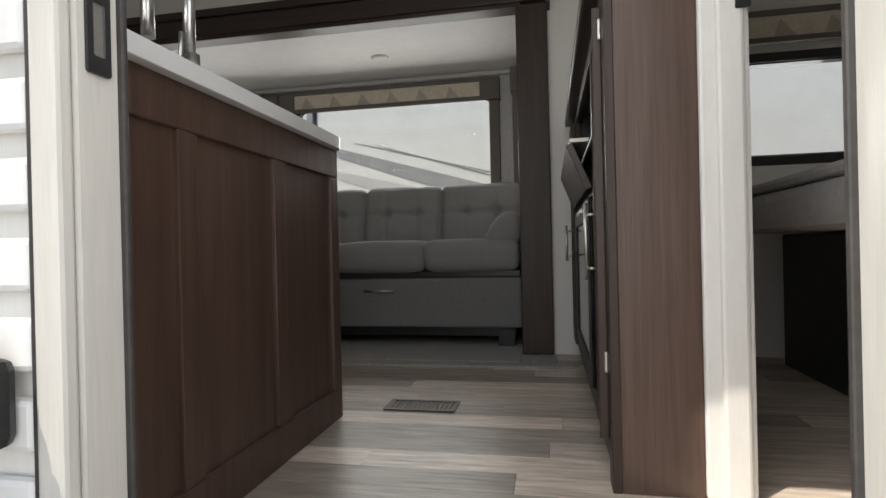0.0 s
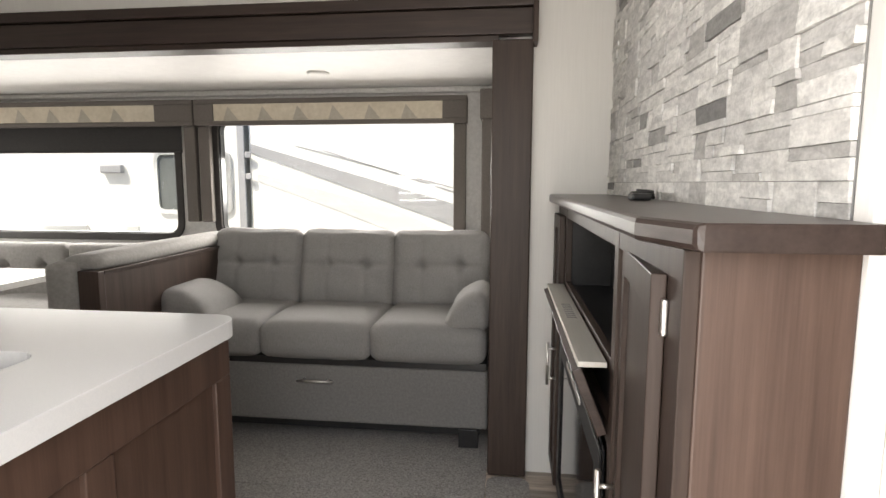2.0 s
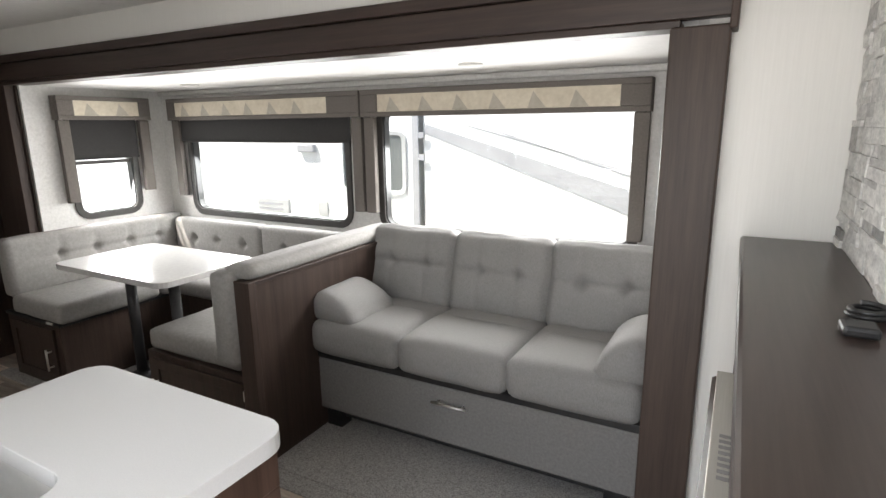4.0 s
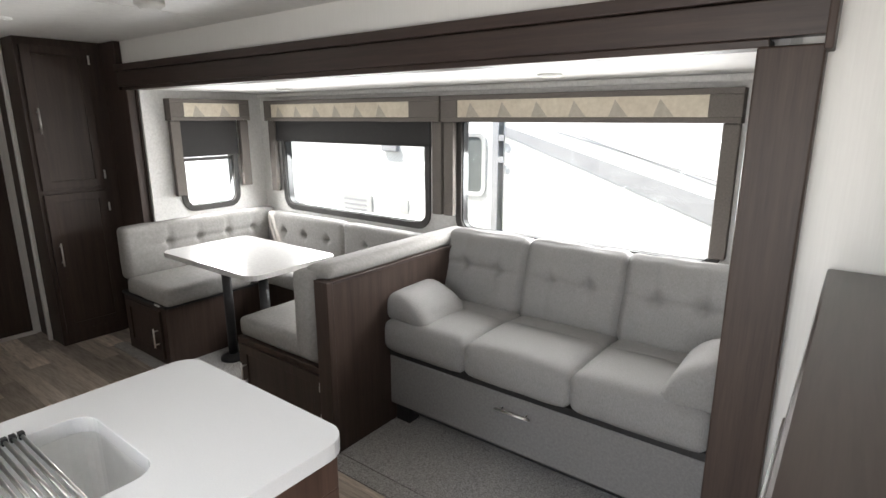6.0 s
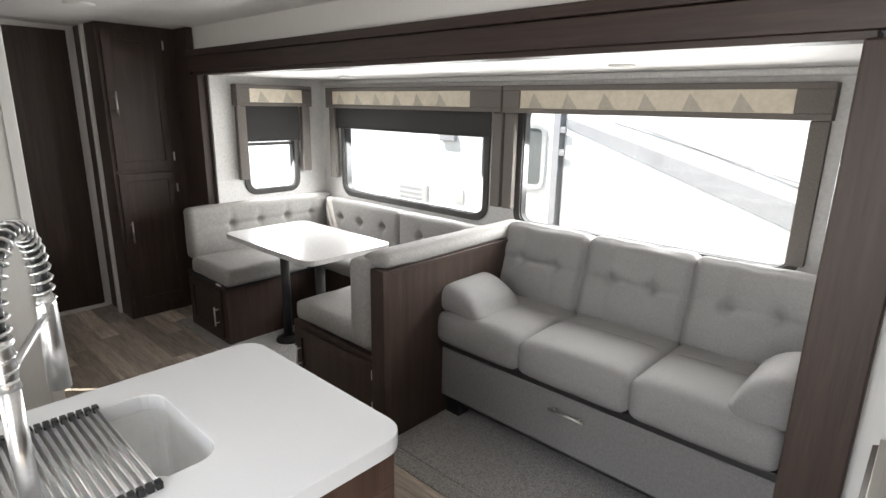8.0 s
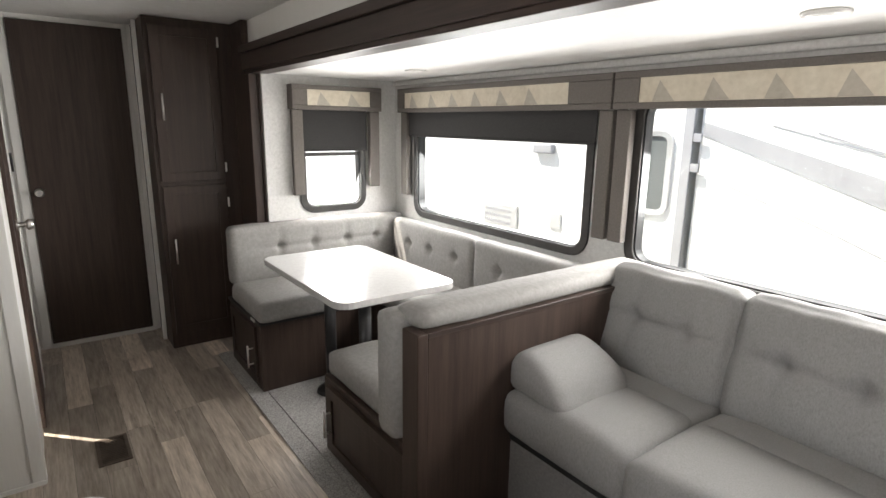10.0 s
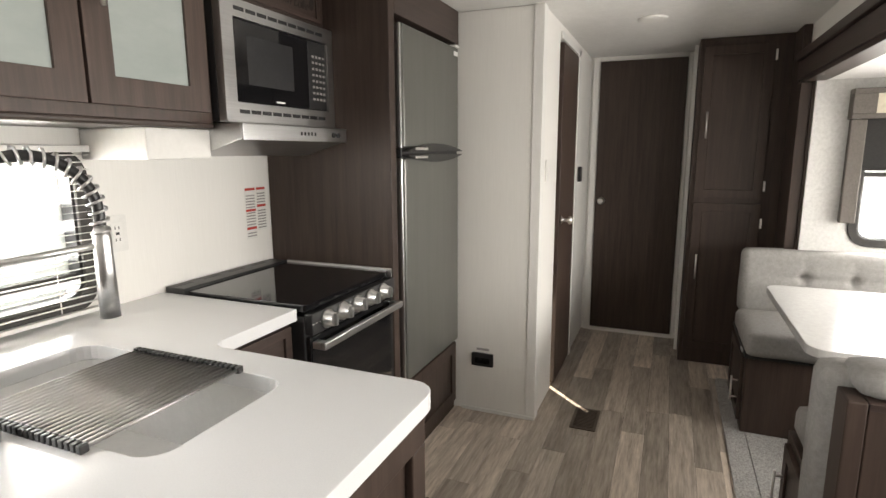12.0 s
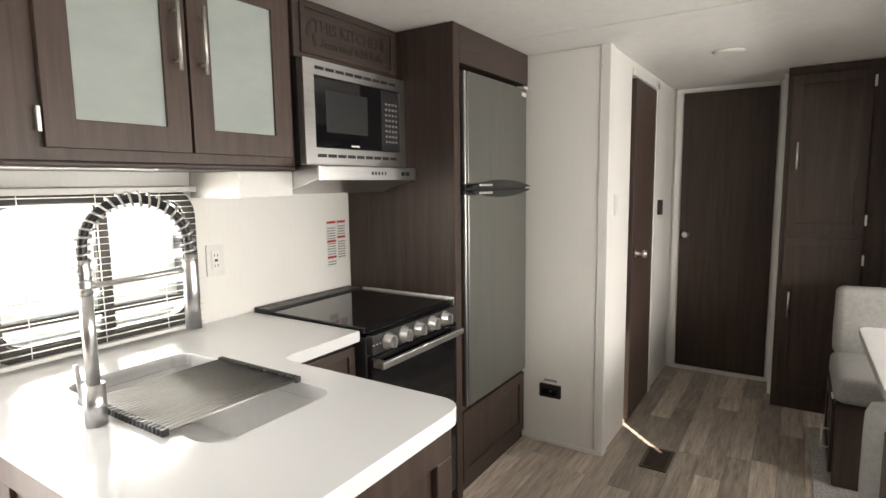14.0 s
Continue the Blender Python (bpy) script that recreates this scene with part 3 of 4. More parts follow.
cushion("armrest", 0.20, 0.38, 0.18, pose(-0.53, 2.56, 0.65, 0, -4), FABRIC, sofa, r=0.05, puff=0.006, wrinkle=0.004, seed=22, wedge=-1)

# ---- dinette ----
div = thing("dinette_divider", -1.99, 2.6, 0, "dark wood-grain half wall with a grey padded cap", "divider")
boxes("panel", [(-2.03, -1.952, 2.03, WY - 0.003, 0.012, 0.865)], WOOD, div, 0.003)
boxes("post", [(-2.035, -1.946, 1.99, 2.028, 0.012, 0.867)], WOOD, div, 0.004)
boxes("edge_strip", [(-1.952, -1.947, 2.03, 3.1, 0.85, 0.866)], WOODY, div, 0.001)
cushion("cap", 0.16, 1.17, 0.065, pose(-2.045, 2.60, 0.892), VINYL, div, r=0.028, puff=0.004, seed=30)


def bench(x, y, label):
    return thing("dinette_bench", x, y, 0, label, "bench", "benches of the dinette")


b1 = bench(-3.78, 2.6, "dinette bench with grey tufted cushions on a dark wood base")
boxes("base", [(-4.075, -3.51, 2.005, WY - 0.003, 0.012, 0.40)], WOOD, b1, 0.003)
boxes("ledge", [(-4.075, -3.49, 1.995, WY - 0.003, 0.402, 0.42)], BLACK, b1, 0.002)
shaker(b1, face("-y", -4.02, 2.005, 0.05), 0.46, 0.33, rail=0.05, t=0.016)
bar_handle(b1, face("-y", -3.60, 1.989, 0.20), 0.13)
cushion("seat_cushion", 0.52, 0.62, 0.11, pose(-3.72, 2.30, 0.475), VINYL, b1, r=0.03, puff=0.01, seed=31)
cushion("seat_cushion", 0.52, 0.55, 0.11, pose(-3.72, 2.90, 0.475), VINYL, b1, r=0.03, puff=0.01, seed=32)
cushion("back_cushion", 1.19, 0.36, 0.12, pose(-4.005, 2.595, 0.685) @ Matrix(((0, 0, 1, 0), (1, 0, 0, 0), (0, 1, 0, 0), (0, 0, 0, 1))), VINYL, b1, r=0.035, puff=0.008,
        tufts=[(-0.3, 0.04, 0.034, 0.022), (-0.08, 0.04, 0.034, 0.022), (0.15, 0.04, 0.034, 0.022), (0.37, 0.04, 0.034, 0.022)], seed=33)
boxes("foam_tag", [(-3.60, -3.54, 1.985, 1.992, 0.415, 0.428)], PLASTIC, b1, 0.001)
b2 = bench(-3.0, 3.0, "middle dinette bench with grey tufted back cushions")
boxes("base", [(-3.507, -2.83, 2.76, WY - 0.003, 0.012, 0.40)], WOOD, b2, 0.003)
cushion("seat_cushion", 0.64, 0.44, 0.11, pose(-3.15, 2.92, 0.465), VINYL, b2, r=0.03, puff=0.01, seed=34)
for x0, x1, s in ((-3.93, -3.045, 35), (-3.038, -2.16, 36)):
    w = x1 - x0
    cushion("back_cushion", w, 0.36, 0.11, pose((x0 + x1) / 2, 3.14, 0.66, 90), VINYL, b2, r=0.03, puff=0.008, reach=0.05, tufts=[(-w / 4, 0.04, 0.034, 0.022), (0.02, 0.04, 0.034, 0.022), (w / 3.2, 0.04, 0.034, 0.022)], seed=s)
b3 = bench(-2.4, 2.6, "dinette bench with grey cushion and dark wood cabinet door")
boxes("base", [(-2.82, -2.038, 2.07, WY - 0.003, 0.012, 0.38)], WOOD, b3, 0.003)
shaker(b3, face("-y", -2.77, 2.07, 0.04), 0.66, 0.31, rail=0.05, t=0.018)
bar_handle(b3, face("-y", -2.73, 2.052, 0.19), 0.13)
for z in (0.10, 0.27):
    boxes("hinge", [(-2.108, -2.09, 2.046, 2.054, z, z + 0.05)], NICKEL, b3, 0.001)
cushion("seat_cushion", 0.68, 1.0, 0.11, pose(-2.48, 2.58, 0.437), VINYL, b3, r=0.03, puff=0.01, seed=37)
cushion("back_cushion", 1.13, 0.43, 0.125, pose(-2.103, 2.53, 0.685) @ Matrix(((0, 0, -1, 0), (-1, 0, 0, 0), (0, 1, 0, 0), (0, 0, 0, 1))), VINYL, b3, r=0.03, puff=0.005, seed=38)

table = thing("dinette_table", -3.12, 2.37, 0, "white laminate dinette table on black pedestal legs", "table")
plate("top", [rrect(-3.61, 2.065, -2.645, 2.685, 0.07)], 0.72, 0.752, FLAT, TABLETOP, table, 0.004)
for x in (-3.32, -2.92):
    bm = bmesh.new()
    tube("", [(x, 2.33, 0.02), (x, 2.33, 0.70)], 0.03, None, sides=16, bm=bm)
    tube("", [(x, 2.33, 0.012), (x, 2.33, 0.03), (x, 2.33, 0.05)], [0.085, 0.08, 0.035], None, sides=20, bm=bm)
    disc(bm, (x, 2.33, 0.70), 0.07, 0.019)
    finish("pedestal_leg", bm, BLACK, table)

# ---- entertainment cabinet ----
ent = thing("entertainment_cabinet", -0.06, 1.5, 0, "dark brown wooden media cabinet with fireplace under a stone wall", "cabinet")
FX = -0.155
plate("top", [[(-0.195, 2.262), (-0.195, 0.78), (-0.155, 0.665), (PX - 0.003, 0.665), (PX - 0.003, 2.262)]], 1.140, 1.172, FLAT, WOODY, ent, 0.008)
boxes("body", [(FX + 0.02, PX - 0.003, 0.705, 0.725, 0.0, 1.139)], REDWOOD, ent, 0.003)
boxes("carcass", [(FX + 0.02, PX - 0.003, 0.726, 1.10, 0.05, 1.138), (FX + 0.02, PX - 0.003, 1.985, 2.26, 0.05, 1.138), (FX + 0.02, PX - 0.003, 1.10, 1.985, 0.05, 0.86), (0.0, PX - 0.003, 1.10, 1.985, 0.86, 1.138),
                  (FX + 0.05, PX - 0.003, 0.75, 2.26, 0.0, 0.05)], BLACK, ent, 0)
MX = face("-x", FX + 0.02, 2.26, 0)
boxes("face_frame", [(0.0, 0.03, 0, 0.02, 0.05, 1.138), (0.265, 0.295, 0, 0.02, 0.05, 1.138), (1.15, 1.185, 0, 0.02, 0.05, 1.138), (1.495, 1.555, 0, 0.02, 0.0, 1.138), (0.03, 1.495, 0, 0.019, 1.095, 1.138), (0.03, 1.495, 0, 0.019, 0.05, 0.11), (0.295, 1.15, 0, 0.019, 0.845, 0.875), (0.295, 1.15, 0, 0.019, 0.70, 0.74)], WOOD, ent, 0.002, MX)
shaker(ent, face("-x", FX, 2.235, 0.10), 0.235, 1.0, rail=0.05, t=0.02)
bar_handle(ent, face("-x", FX - 0.02, 2.02, 0.56), 0.16)
near_door = face("-x", FX, 1.09, 0.10) @ Matrix.Translation((0.325, 0, 0)) @ Matrix.Rotation(radians(5), 4, "Z") @ Matrix.Translation((-0.325, 0, 0))
shaker(ent, near_door, 0.325, 1.0, rail=0.05, t=0.02)
bar_handle(ent, near_door @ Matrix.Translation((0.025, 0.02, 0.46)), 0.22)
for z in (0.28, 1.045):
    boxes("hinge", [(1.497, 1.508, 0.02, 0.028, z - 0.024, z + 0.024)], NICKEL, ent, 0.003, MX)
# drop-down panel with a metal receiver strip
flap = face("-x", FX, 1.965, 0.72) @ Matrix.Rotation(radians(-22), 4, "X")
plate("flap", [rrect(0, 0, 0.85, 0.145)], 0.0, 0.02, flap, WOODX, ent, 0.002)
fl2 = face("-x", FX, 1.965, 0.855)
boxes("receiver", [(0.0, 0.85, 0.005, 0.062, 0.0, 0.012)], SATIN, ent, 0.002, fl2)
boxes("receiver_markings", [(0.33 + 0.022 * i, 0.342 + 0.022 * i, 0.02, 0.045, 0.0121, 0.0128) for i in range(8)], INK, ent, 0, fl2)
fire = thing("electric_fireplace", FX, 1.54, 0.4, "black glass electric fireplace set in the cabinet", "fireplace")
plate("glass", [rrect(0.0, 0.0, 0.84, 0.56)], 0.021, 0.028, face("-x", FX + 0.02, 1.96, 0.125), BLACKGLASS, fire, 0.002)
plate("frame", [rrect(0.0, 0.0, 0.84, 0.56), rrect(0.06, 0.06, 0.78, 0.50)], 0.0281, 0.034, face("-x", FX + 0.02, 1.96, 0.125), BLACK, fire, 0.002)
box("control_strip", FX - 0.018, FX - 0.014, 1.40, 1.70, 0.66, 0.675, NICKEL, fire, 0.001)
rem = thing("cable_coil", -0.03, 1.53, 1.172, "small black coiled cable with a plug lying on the cabinet", "cable")
tube("coil", [(-0.005 + 0.03 * math.cos(a * 0.5) * (1 - 0.006 * a), 1.56 + 0.03 * math.sin(a * 0.5) * (1 - 0.006 * a), 1.177 + 0.0006 * a) for a in range(30)], 0.005, BLACK, rem, 8)
box("plug", -0.055, -0.005, 1.45, 1.50, 1.1725, 1.19, BLACK, rem, 0.006)

# ---- kitchen peninsula and counter ----
pen = thing("kitchen_counter", -1.3, 0.6, 0, "white solid-surface L-shaped counter on dark wood base cabinets", "counter")
outer = [(-0.945, 0.003)] + [(-0.945 - 0.06 + 0.06 * math.cos(radians(a)), 1.19 - 0.06 + 0.06 * math.sin(radians(a))) for a in range(0, 91, 15)] + \
        [(-1.59 + 0.06 - 0.06 * math.sin(radians(a)), 1.19 - 0.06 + 0.06 * math.cos(radians(a))) for a in range(0, 91, 15)] + \
        [(-1.59, 0.60), (-1.60, 0.575), (-1.625, 0.565), (-1.935, 0.565), (-1.935, 0.003)]
SK = (-1.485, 0.26, -1.15, 0.885)
plate("worktop", [outer, rrect(*SK, 0.05)], 0.882, 0.92, FLAT, COUNTER, pen, 0.006)
sink = thing("kitchen_sink", -1.32, 0.57, 0.72, "white undermount rectangular sink set in the counter", "sink")
plate("basin_wall", [rrect(SK[0] - 0.015, SK[1] - 0.015, SK[2] + 0.015, SK[3] + 0.015, 0.06), rrect(SK[0] - 0.002, SK[1] - 0.002, SK[2] + 0.002, SK[3] + 0.002, 0.05)], 0.70, 0.881, FLAT, SINK, sink)
plate("basin_floor", [rrect(SK[0] - 0.014, SK[1] - 0.014, SK[2] + 0.014, SK[3] + 0.014, 0.06)], 0.69, 0.70, FLAT, SINK, sink)
bm = bmesh.new()
disc(bm, (-1.32, 0.57, 0.70), 0.045, 0.004)
finish("drain", bm, STEEL, sink)
# carcass and panels
boxes("carcass", [(-1.56, -0.985, 0.003, 1.15, 0.05, 0.68), (-1.56, -1.50, 0.003, 1.15, 0.68, 0.881), (-1.135, -0.985, 0.003, 1.15, 0.68, 0.881), (-1.50, -1.135, 0.91, 1.15, 0.68, 0.881), (-1.934, -1.56, 0.003, 0.53, 0.05, 0.881), (-1.53, -1.0, 0.05, 1.11, 0.0, 0.05), (-1.93, -1.53, 0.01, 0.49, 0.0, 0.05)], WOOD, pen, 0)
MP = face("+x", -0.984, 0.003, 0.0)
boxes("side_panel_frame", [(0, 1.166, 0, 0.016, 0.79, 0.881), (0, 1.166, 0, 0.016, 0.0, 0.10)] + [(u, u + 0.06, 0, 0.016, 0.10, 0.79) for u in (0.0, 0.37, 0.74, 1.106)], LITWOOD, pen, 0.003, MP)
boxes("side_panel", [(0.001, 1.165, -0.002, 0.005, 0.05, 0.88)], LITWOOD, pen, 0, MP)
ME = face("+y", -0.97, 1.151, 0.0)
boxes("end_panel_frame", [(0, 0.59, 0, 0.018, 0.80, 0.881), (0, 0.59, 0, 0.018, 0.0, 0.09), (0, 0.06, 0, 0.018, 0.09, 0.80), (0.53, 0.59, 0, 0.018, 0.09, 0.80)], WOOD, pen, 0.003, ME)
shaker(pen, face("+y", -1.60, 0.531, 0.70), 0.325, 0.165, WOODX, rail=0.03, t=0.018, name="drawer_front")
shaker(pen, face("+y", -1.60, 0.531, 0.08), 0.325, 0.60, WOOD, t=0.018)
bar_handle(pen, face("+y", -1.76, 0.549, 0.80), 0.12, upright=False)
gr = thing("furnace_grille", -1.53, 1.17, 0.5, "brass-brown louvred vent in the end of the counter", "vent")
boxes("louvre", [(0.53, 0.59, 0.0185, 0.026, 0.20 + 0.022 * i, 0.212 + 0.022 * i) for i in range(22)], REDWOOD, gr, 0.001, ME)

# faucet
fau = thing("kitchen_faucet", -1.085, 0.58, 0.92, "brushed steel spring-neck faucet with pull-down sprayer", "faucet")
fx, fy = -1.085, 0.58
dx, dy = -0.9, 0.44   # neck heading
dl = math.hypot(dx, dy)
dx, dy = dx / dl, dy / dl
tube("base", [(fx, fy, 0.92), (fx, fy, 1.01)], 0.0215, STEEL, fau, 20)
tube("riser", [(fx, fy, 1.01), (fx, fy, 1.22)], 0.0135, STEEL, fau, 16)
tube("lever_stem", [(fx, fy, 0.965), (fx + 0.005, fy - 0.045, 0.965)], 0.011, STEEL, fau, 12)
tube("lever", [(fx + 0.005, fy - 0.042, 0.96), (fx + 0.012, fy - 0.046, 1.045)], [0.006, 0.0045], STEEL, fau, 10)
arch = [(fx, fy, 1.22 + 0.02 * i) for i in range(4)]
RAD = 0.1
for k in range(1, 15):
    a = math.pi * k / 15
    arch.append((fx + dx * RAD * (1 - math.cos(a)), fy + dy * RAD * (1 - math.cos(a)), 1.29 + RAD * 1.05 * math.sin(a)))
ex, ey = fx + dx * 2 * RAD, fy + dy * 2 * RAD
arch += [(ex, ey, 1.29 - 0.02 * i) for i in range(3)]
tube("hose", arch, 0.0095, BLACK, fau, 10)
# spring coil round the hose
apts = [Vector(p) for p in arch]
cum = [0.0]
for p, q in zip(apts, apts[1:]):
    cum.append(cum[-1] + (q - p).length)
coil = []
turns = 24
side = Vector((-dy, dx, 0))
for k in range(turns * 9):
    s = cum[-1] * k / (turns * 9)
    i = max(j for j in range(len(cum) - 1) if cum[j] <= s + 1e-9)
    f = (s - cum[i]) / (cum[i + 1] - cum[i])
    p = apts[i].lerp(apts[i + 1], f)
    d = (apts[i + 1] - apts[i]).normalized()
    up = d.cross(side)
    a = 2 * math.pi * k / 9
    coil.append(p + 0.0145 * (math.cos(a) * side + math.sin(a) * up))
tube("spring", coil, 0.0026, STEEL, fau, 6)
tube("collar", [(fx, fy, 1.20 + 0.012 * i) for i in range(7)], [0.016, 0.013, 0.016, 0.013, 0.016, 0.013, 0.016], STEEL, fau, 14)
tube("sprayer", [(ex, ey, 1.27), (ex, ey, 1.25), (ex, ey, 1.19), (ex, ey, 1.10)], [0.010, 0.015, 0.016, 0.0175], STEEL, fau, 16)
tube("support_arm", [(fx, fy, 1.215), (ex, ey, 1.235)], 0.006, STEEL, fau, 8)

rack = thing("drying_rack", -1.31, 0.6, 0.92, "roll-up steel rod drying rack laid across the sink", "rack")
for i in range(22):
    y = 0.4475 + 0.0148 * i
    tube("rod", [(-1.475, y, 0.9285), (-1.13, y, 0.9285)], 0.0038, ROD, rack, 12)
for x in (-1.478, -1.128):
    boxes("rubber_edge", [(x - 0.008, x + 0.008, 0.442 + 0.0148 * i, 0.4535 + 0.0148 * i, 0.9205, 0.936) for i in range(22)], BLACK, rack, 0.002)

# ---- stove ----
stove = thing("gas_range", -2.22, 0.3, 0, "black RV range with glass cooktop cover and steel knobs", "range")
boxes("body", [(-2.495, -1.94, 0.005, 0.585, 0.06, 0.895)], BLACK, stove, 0.003)
plate("glass_cover", [rrect(-2.49, 0.10, -1.945, 0.59, 0.015)], 0.908, 0.93, FLAT, BLACKGLASS, stove, 0.005)
boxes("trim_rail", [(-2.499, -2.491, 0.09, 0.60, 0.90, 0.938)], STEEL, stove, 0.002)
boxes("hinge_rail", [(-2.49, -1.94, 0.006, 0.095, 0.90, 0.938)], BLACK, stove, 0.004)
boxes("rail_slot", [(-2.42 + 0.13 * i, -2.34 + 0.13 * i, 0.03, 0.045, 0.938, 0.9385) for i in range(4)], RUBBER, stove, 0)
boxes("control_panel", [(-2.492, -1.943, 0.585, 0.615, 0.835, 0.905)], BLACK, stove, 0.004)
for i in range(5):
    x = -2.02 - 0.0925 * i
    bm = bmesh.new()
    tube("", [(x, 0.615, 0.872), (x, 0.622, 0.872), (x, 0.624, 0.872), (x, 0.648, 0.872)], [0.031, 0.031, 0.025, 0.022], None, sides=20, bm=bm)
    add_box(bm, x - 0.005, x + 0.005, 0.645, 0.656, 0.853, 0.891)
    finish("control_knob", bm, STEEL, stove)
boxes("oven_door", [(-2.49, -1.945, 0.586, 0.606, 0.33, 0.828)], BLACKGLASS, stove, 0.004)
boxes("oven_handle", [(-2.485, -1.95, 0.635, 0.655, 0.79, 0.815), (-2.485, -2.455, 0.606, 0.635, 0.79, 0.815), (-1.98, -1.95, 0.606, 0.635, 0.79, 0.815)], STEEL, stove, 0.004)
boxes("lower_panel", [(-2.49, -1.945, 0.586, 0.604, 0.08, 0.325)], BLACK, stove, 0.003)
letters("panel_print", "- - -", 0.03, face("+y", -1.965, 0.6155, 0.865), PLASTIC, stove)

# ---- fridge ----
fcab = thing("fridge_surround", -2.85, 0.3, 0, "dark brown wood-grain cabinet built around the fridge", "cabinet")
boxes("side_panel", [(-2.558, -2.51, 0.003, 0.60, 0.0, CZ - 0.002)], WOOD, fcab, 0.003)
boxes("top_panel", [(-3.245, -2.56, 0.003, 0.60, 1.915, CZ - 0.002)], WOODX, fcab, 0.003)
boxes("base_panel", [(-3.245, -2.56, 0.003, 0.575, 0.0, 0.415)], WOOD, fcab, 0.003)
shaker(fcab, face("+y", -2.575, 0.576, 0.06), 0.65, 0.33, WOOD, t=0.018, name="drawer_front")
boxes("stile", [(-3.245, -3.20, 0.003, 0.59, 0.416, 1.914)], WOOD, fcab, 0.002)
fr = thing("refrigerator", -2.88, 0.35, 0.42, "grey two-door RV refrigerator with black latch handles", "refrigerator")
boxes("cabinet", [(-3.195, -2.563, 0.01, 0.56, 0.418, 1.90)], BLACK, fr, 0.002)
for z0, z1 in ((0.425, 1.372), (1.412, 1.885)):
    boxes("door", [(-3.185, -2.585, 0.561, 0.622, z0, z1)], FRIDGE, fr, 0.008)
    boxes("door_edge", [(-2.584, -2.572, 0.561, 0.615, z0, z1)], STEEL, fr, 0.003)
boxes("latch_strip", [(-3.19, -2.575, 0.561, 0.612, 1.373, 1.411)], BLACK, fr, 0.003)
MH = face("+y", -2.88, 0.612, 1.392)
for s in (1, -1):
    arc = [(-0.30 + 0.05 * k, s * (0.010 + 0.030 * (1 - (k / 6 - 1) ** 2))) for k in range(13)]
    plate("handle", [arc + [(0.30, s * 0.006), (-0.30, s * 0.006)]], 0.0, 0.032, MH, BLACKGLASS, fr, 0.004)
boxes("latch_button", [(-0.24, -0.12, 0.032, 0.036, 0.012, 0.022), (-0.24, -0.12, 0.032, 0.036, -0.022, -0.012)], NICKEL, fr, 0.001, MH)
box("badge", -3.17, -3.12, 0.622, 0.625, 1.845, 1.865, PLASTIC, fr, 0.001)
boxes("hinge", [(-3.19, -3.14, 0.58, 0.625, 1.886, 1.897)], PLASTIC, fr, 0.002)

# ---- upper cabinets ----
up = thing("upper_cabinet", -1.49, 0.14, 1.47, "dark wood wall cabinet with two frosted glass doors", "cabinet")
boxes("body", [(-1.92, -1.06, 0.003, 0.293, 1.485, CZ - 0.002)], REDWOOD, up, 0.003)
boxes("bottom_moulding", [(-1.92, -1.055, 0.003, 0.305, 1.468, 1.486)], WOODX, up, 0.006)
boxes("face_frame", [(-1.92, -1.06, 0.293, 0.299, 1.486, 2.065)], WARM, up, 0.001)
for x, hu in ((-1.145, 0.335), (-1.525, 0.035)):
    md = face("+y", x, 0.2995, 1.515)
    shaker(up, md, 0.372, 0.545, WARM, rail=0.07, t=0.02, panel=FROST)
    bar_handle(up, md @ Matrix.Translation((hu, 0.02, 0.32)), 0.19)
boxes("hinge", [(-1.142, -1.132, 0.299, 0.317, 1.55, 1.61)], NICKEL, up, 0.002)
sw = thing("control_panel", -1.057, 0.12, 1.68, "black switch panel with a red rocker on the cabinet end", "switch panel")
MS = face("+x", -1.06, 0.0, 0.0)
boxes("plate_body", [(0.10, 0.15, 0.001, 0.006, 1.60, 1.80)], BLACK, sw, 0.002, MS)
boxes("red_rocker", [(0.115, 0.135, 0.006, 0.012, 1.66, 1.685)], RED, sw, 0.002, MS)
boxes("white_cover", [(0.16, 0.20, 0.001, 0.02, 1.65, 1.75)], PLASTIC, sw, 0.003, MS)
mcab = thing("microwave_cabinet", -2.21, 0.17, 1.86, "dark wood panel with an engraved kitchen motto", "cabinet")
boxes("body", [(-2.508, -1.922, 0.003, 0.315, 1.862, CZ - 0.002)], WOODX, mcab, 0.003)
MM = face("+y", -1.922, 0.315, 1.862)
plate("sign_frame", [rrect(0.03, 0.02, 0.556, 0.19), rrect(0.05, 0.035, 0.536, 0.175)], 0.0, 0.008, MM, WOODX, mcab, 0.002)
letters("motto_line", "THIS KITCHEN", 0.06, MM @ Matrix.Translation((0.29, 0.001, 0.105)), DARKINK, mcab)["kind"] = "stuff"
letters("motto_script", "Seasoned with Love", 0.045, MM @ Matrix.Translation((0.31, 0.001, 0.055)), DARKINK, mcab, 0.3)
for u, v, a, s in ((0.075, 0.115, 20, 1.0), (0.10, 0.075, -15, 0.7), (0.485, 0.125, -20, 1.0), (0.515, 0.095, 10, 1.2), (0.46, 0.075, 30, 0.7)):
    leaf = [(0.022 * s * math.sin(q) * math.sin(q / 2) * 0.6, 0.03 * s * math.cos(q)) for q in [2 * math.pi * k / 16 for k in range(16)]]
    plate("engraved_leaf", [leaf], 0.0005, 0.0018, MM @ Matrix.Translation((u, 0, v)) @ Matrix.Rotation(radians(a), 4, "Y"), DARKINK, mcab)
mw = thing("microwave", -2.21, 0.19, 1.49, "stainless framed built-in microwave with black glass door", "microwave")
boxes("body", [(-2.505, -1.925, 0.005, 0.322, 1.492, 1.858)], BLACK, mw, 0.002)
MW = face("+y", -1.925, 0.323, 1.49)
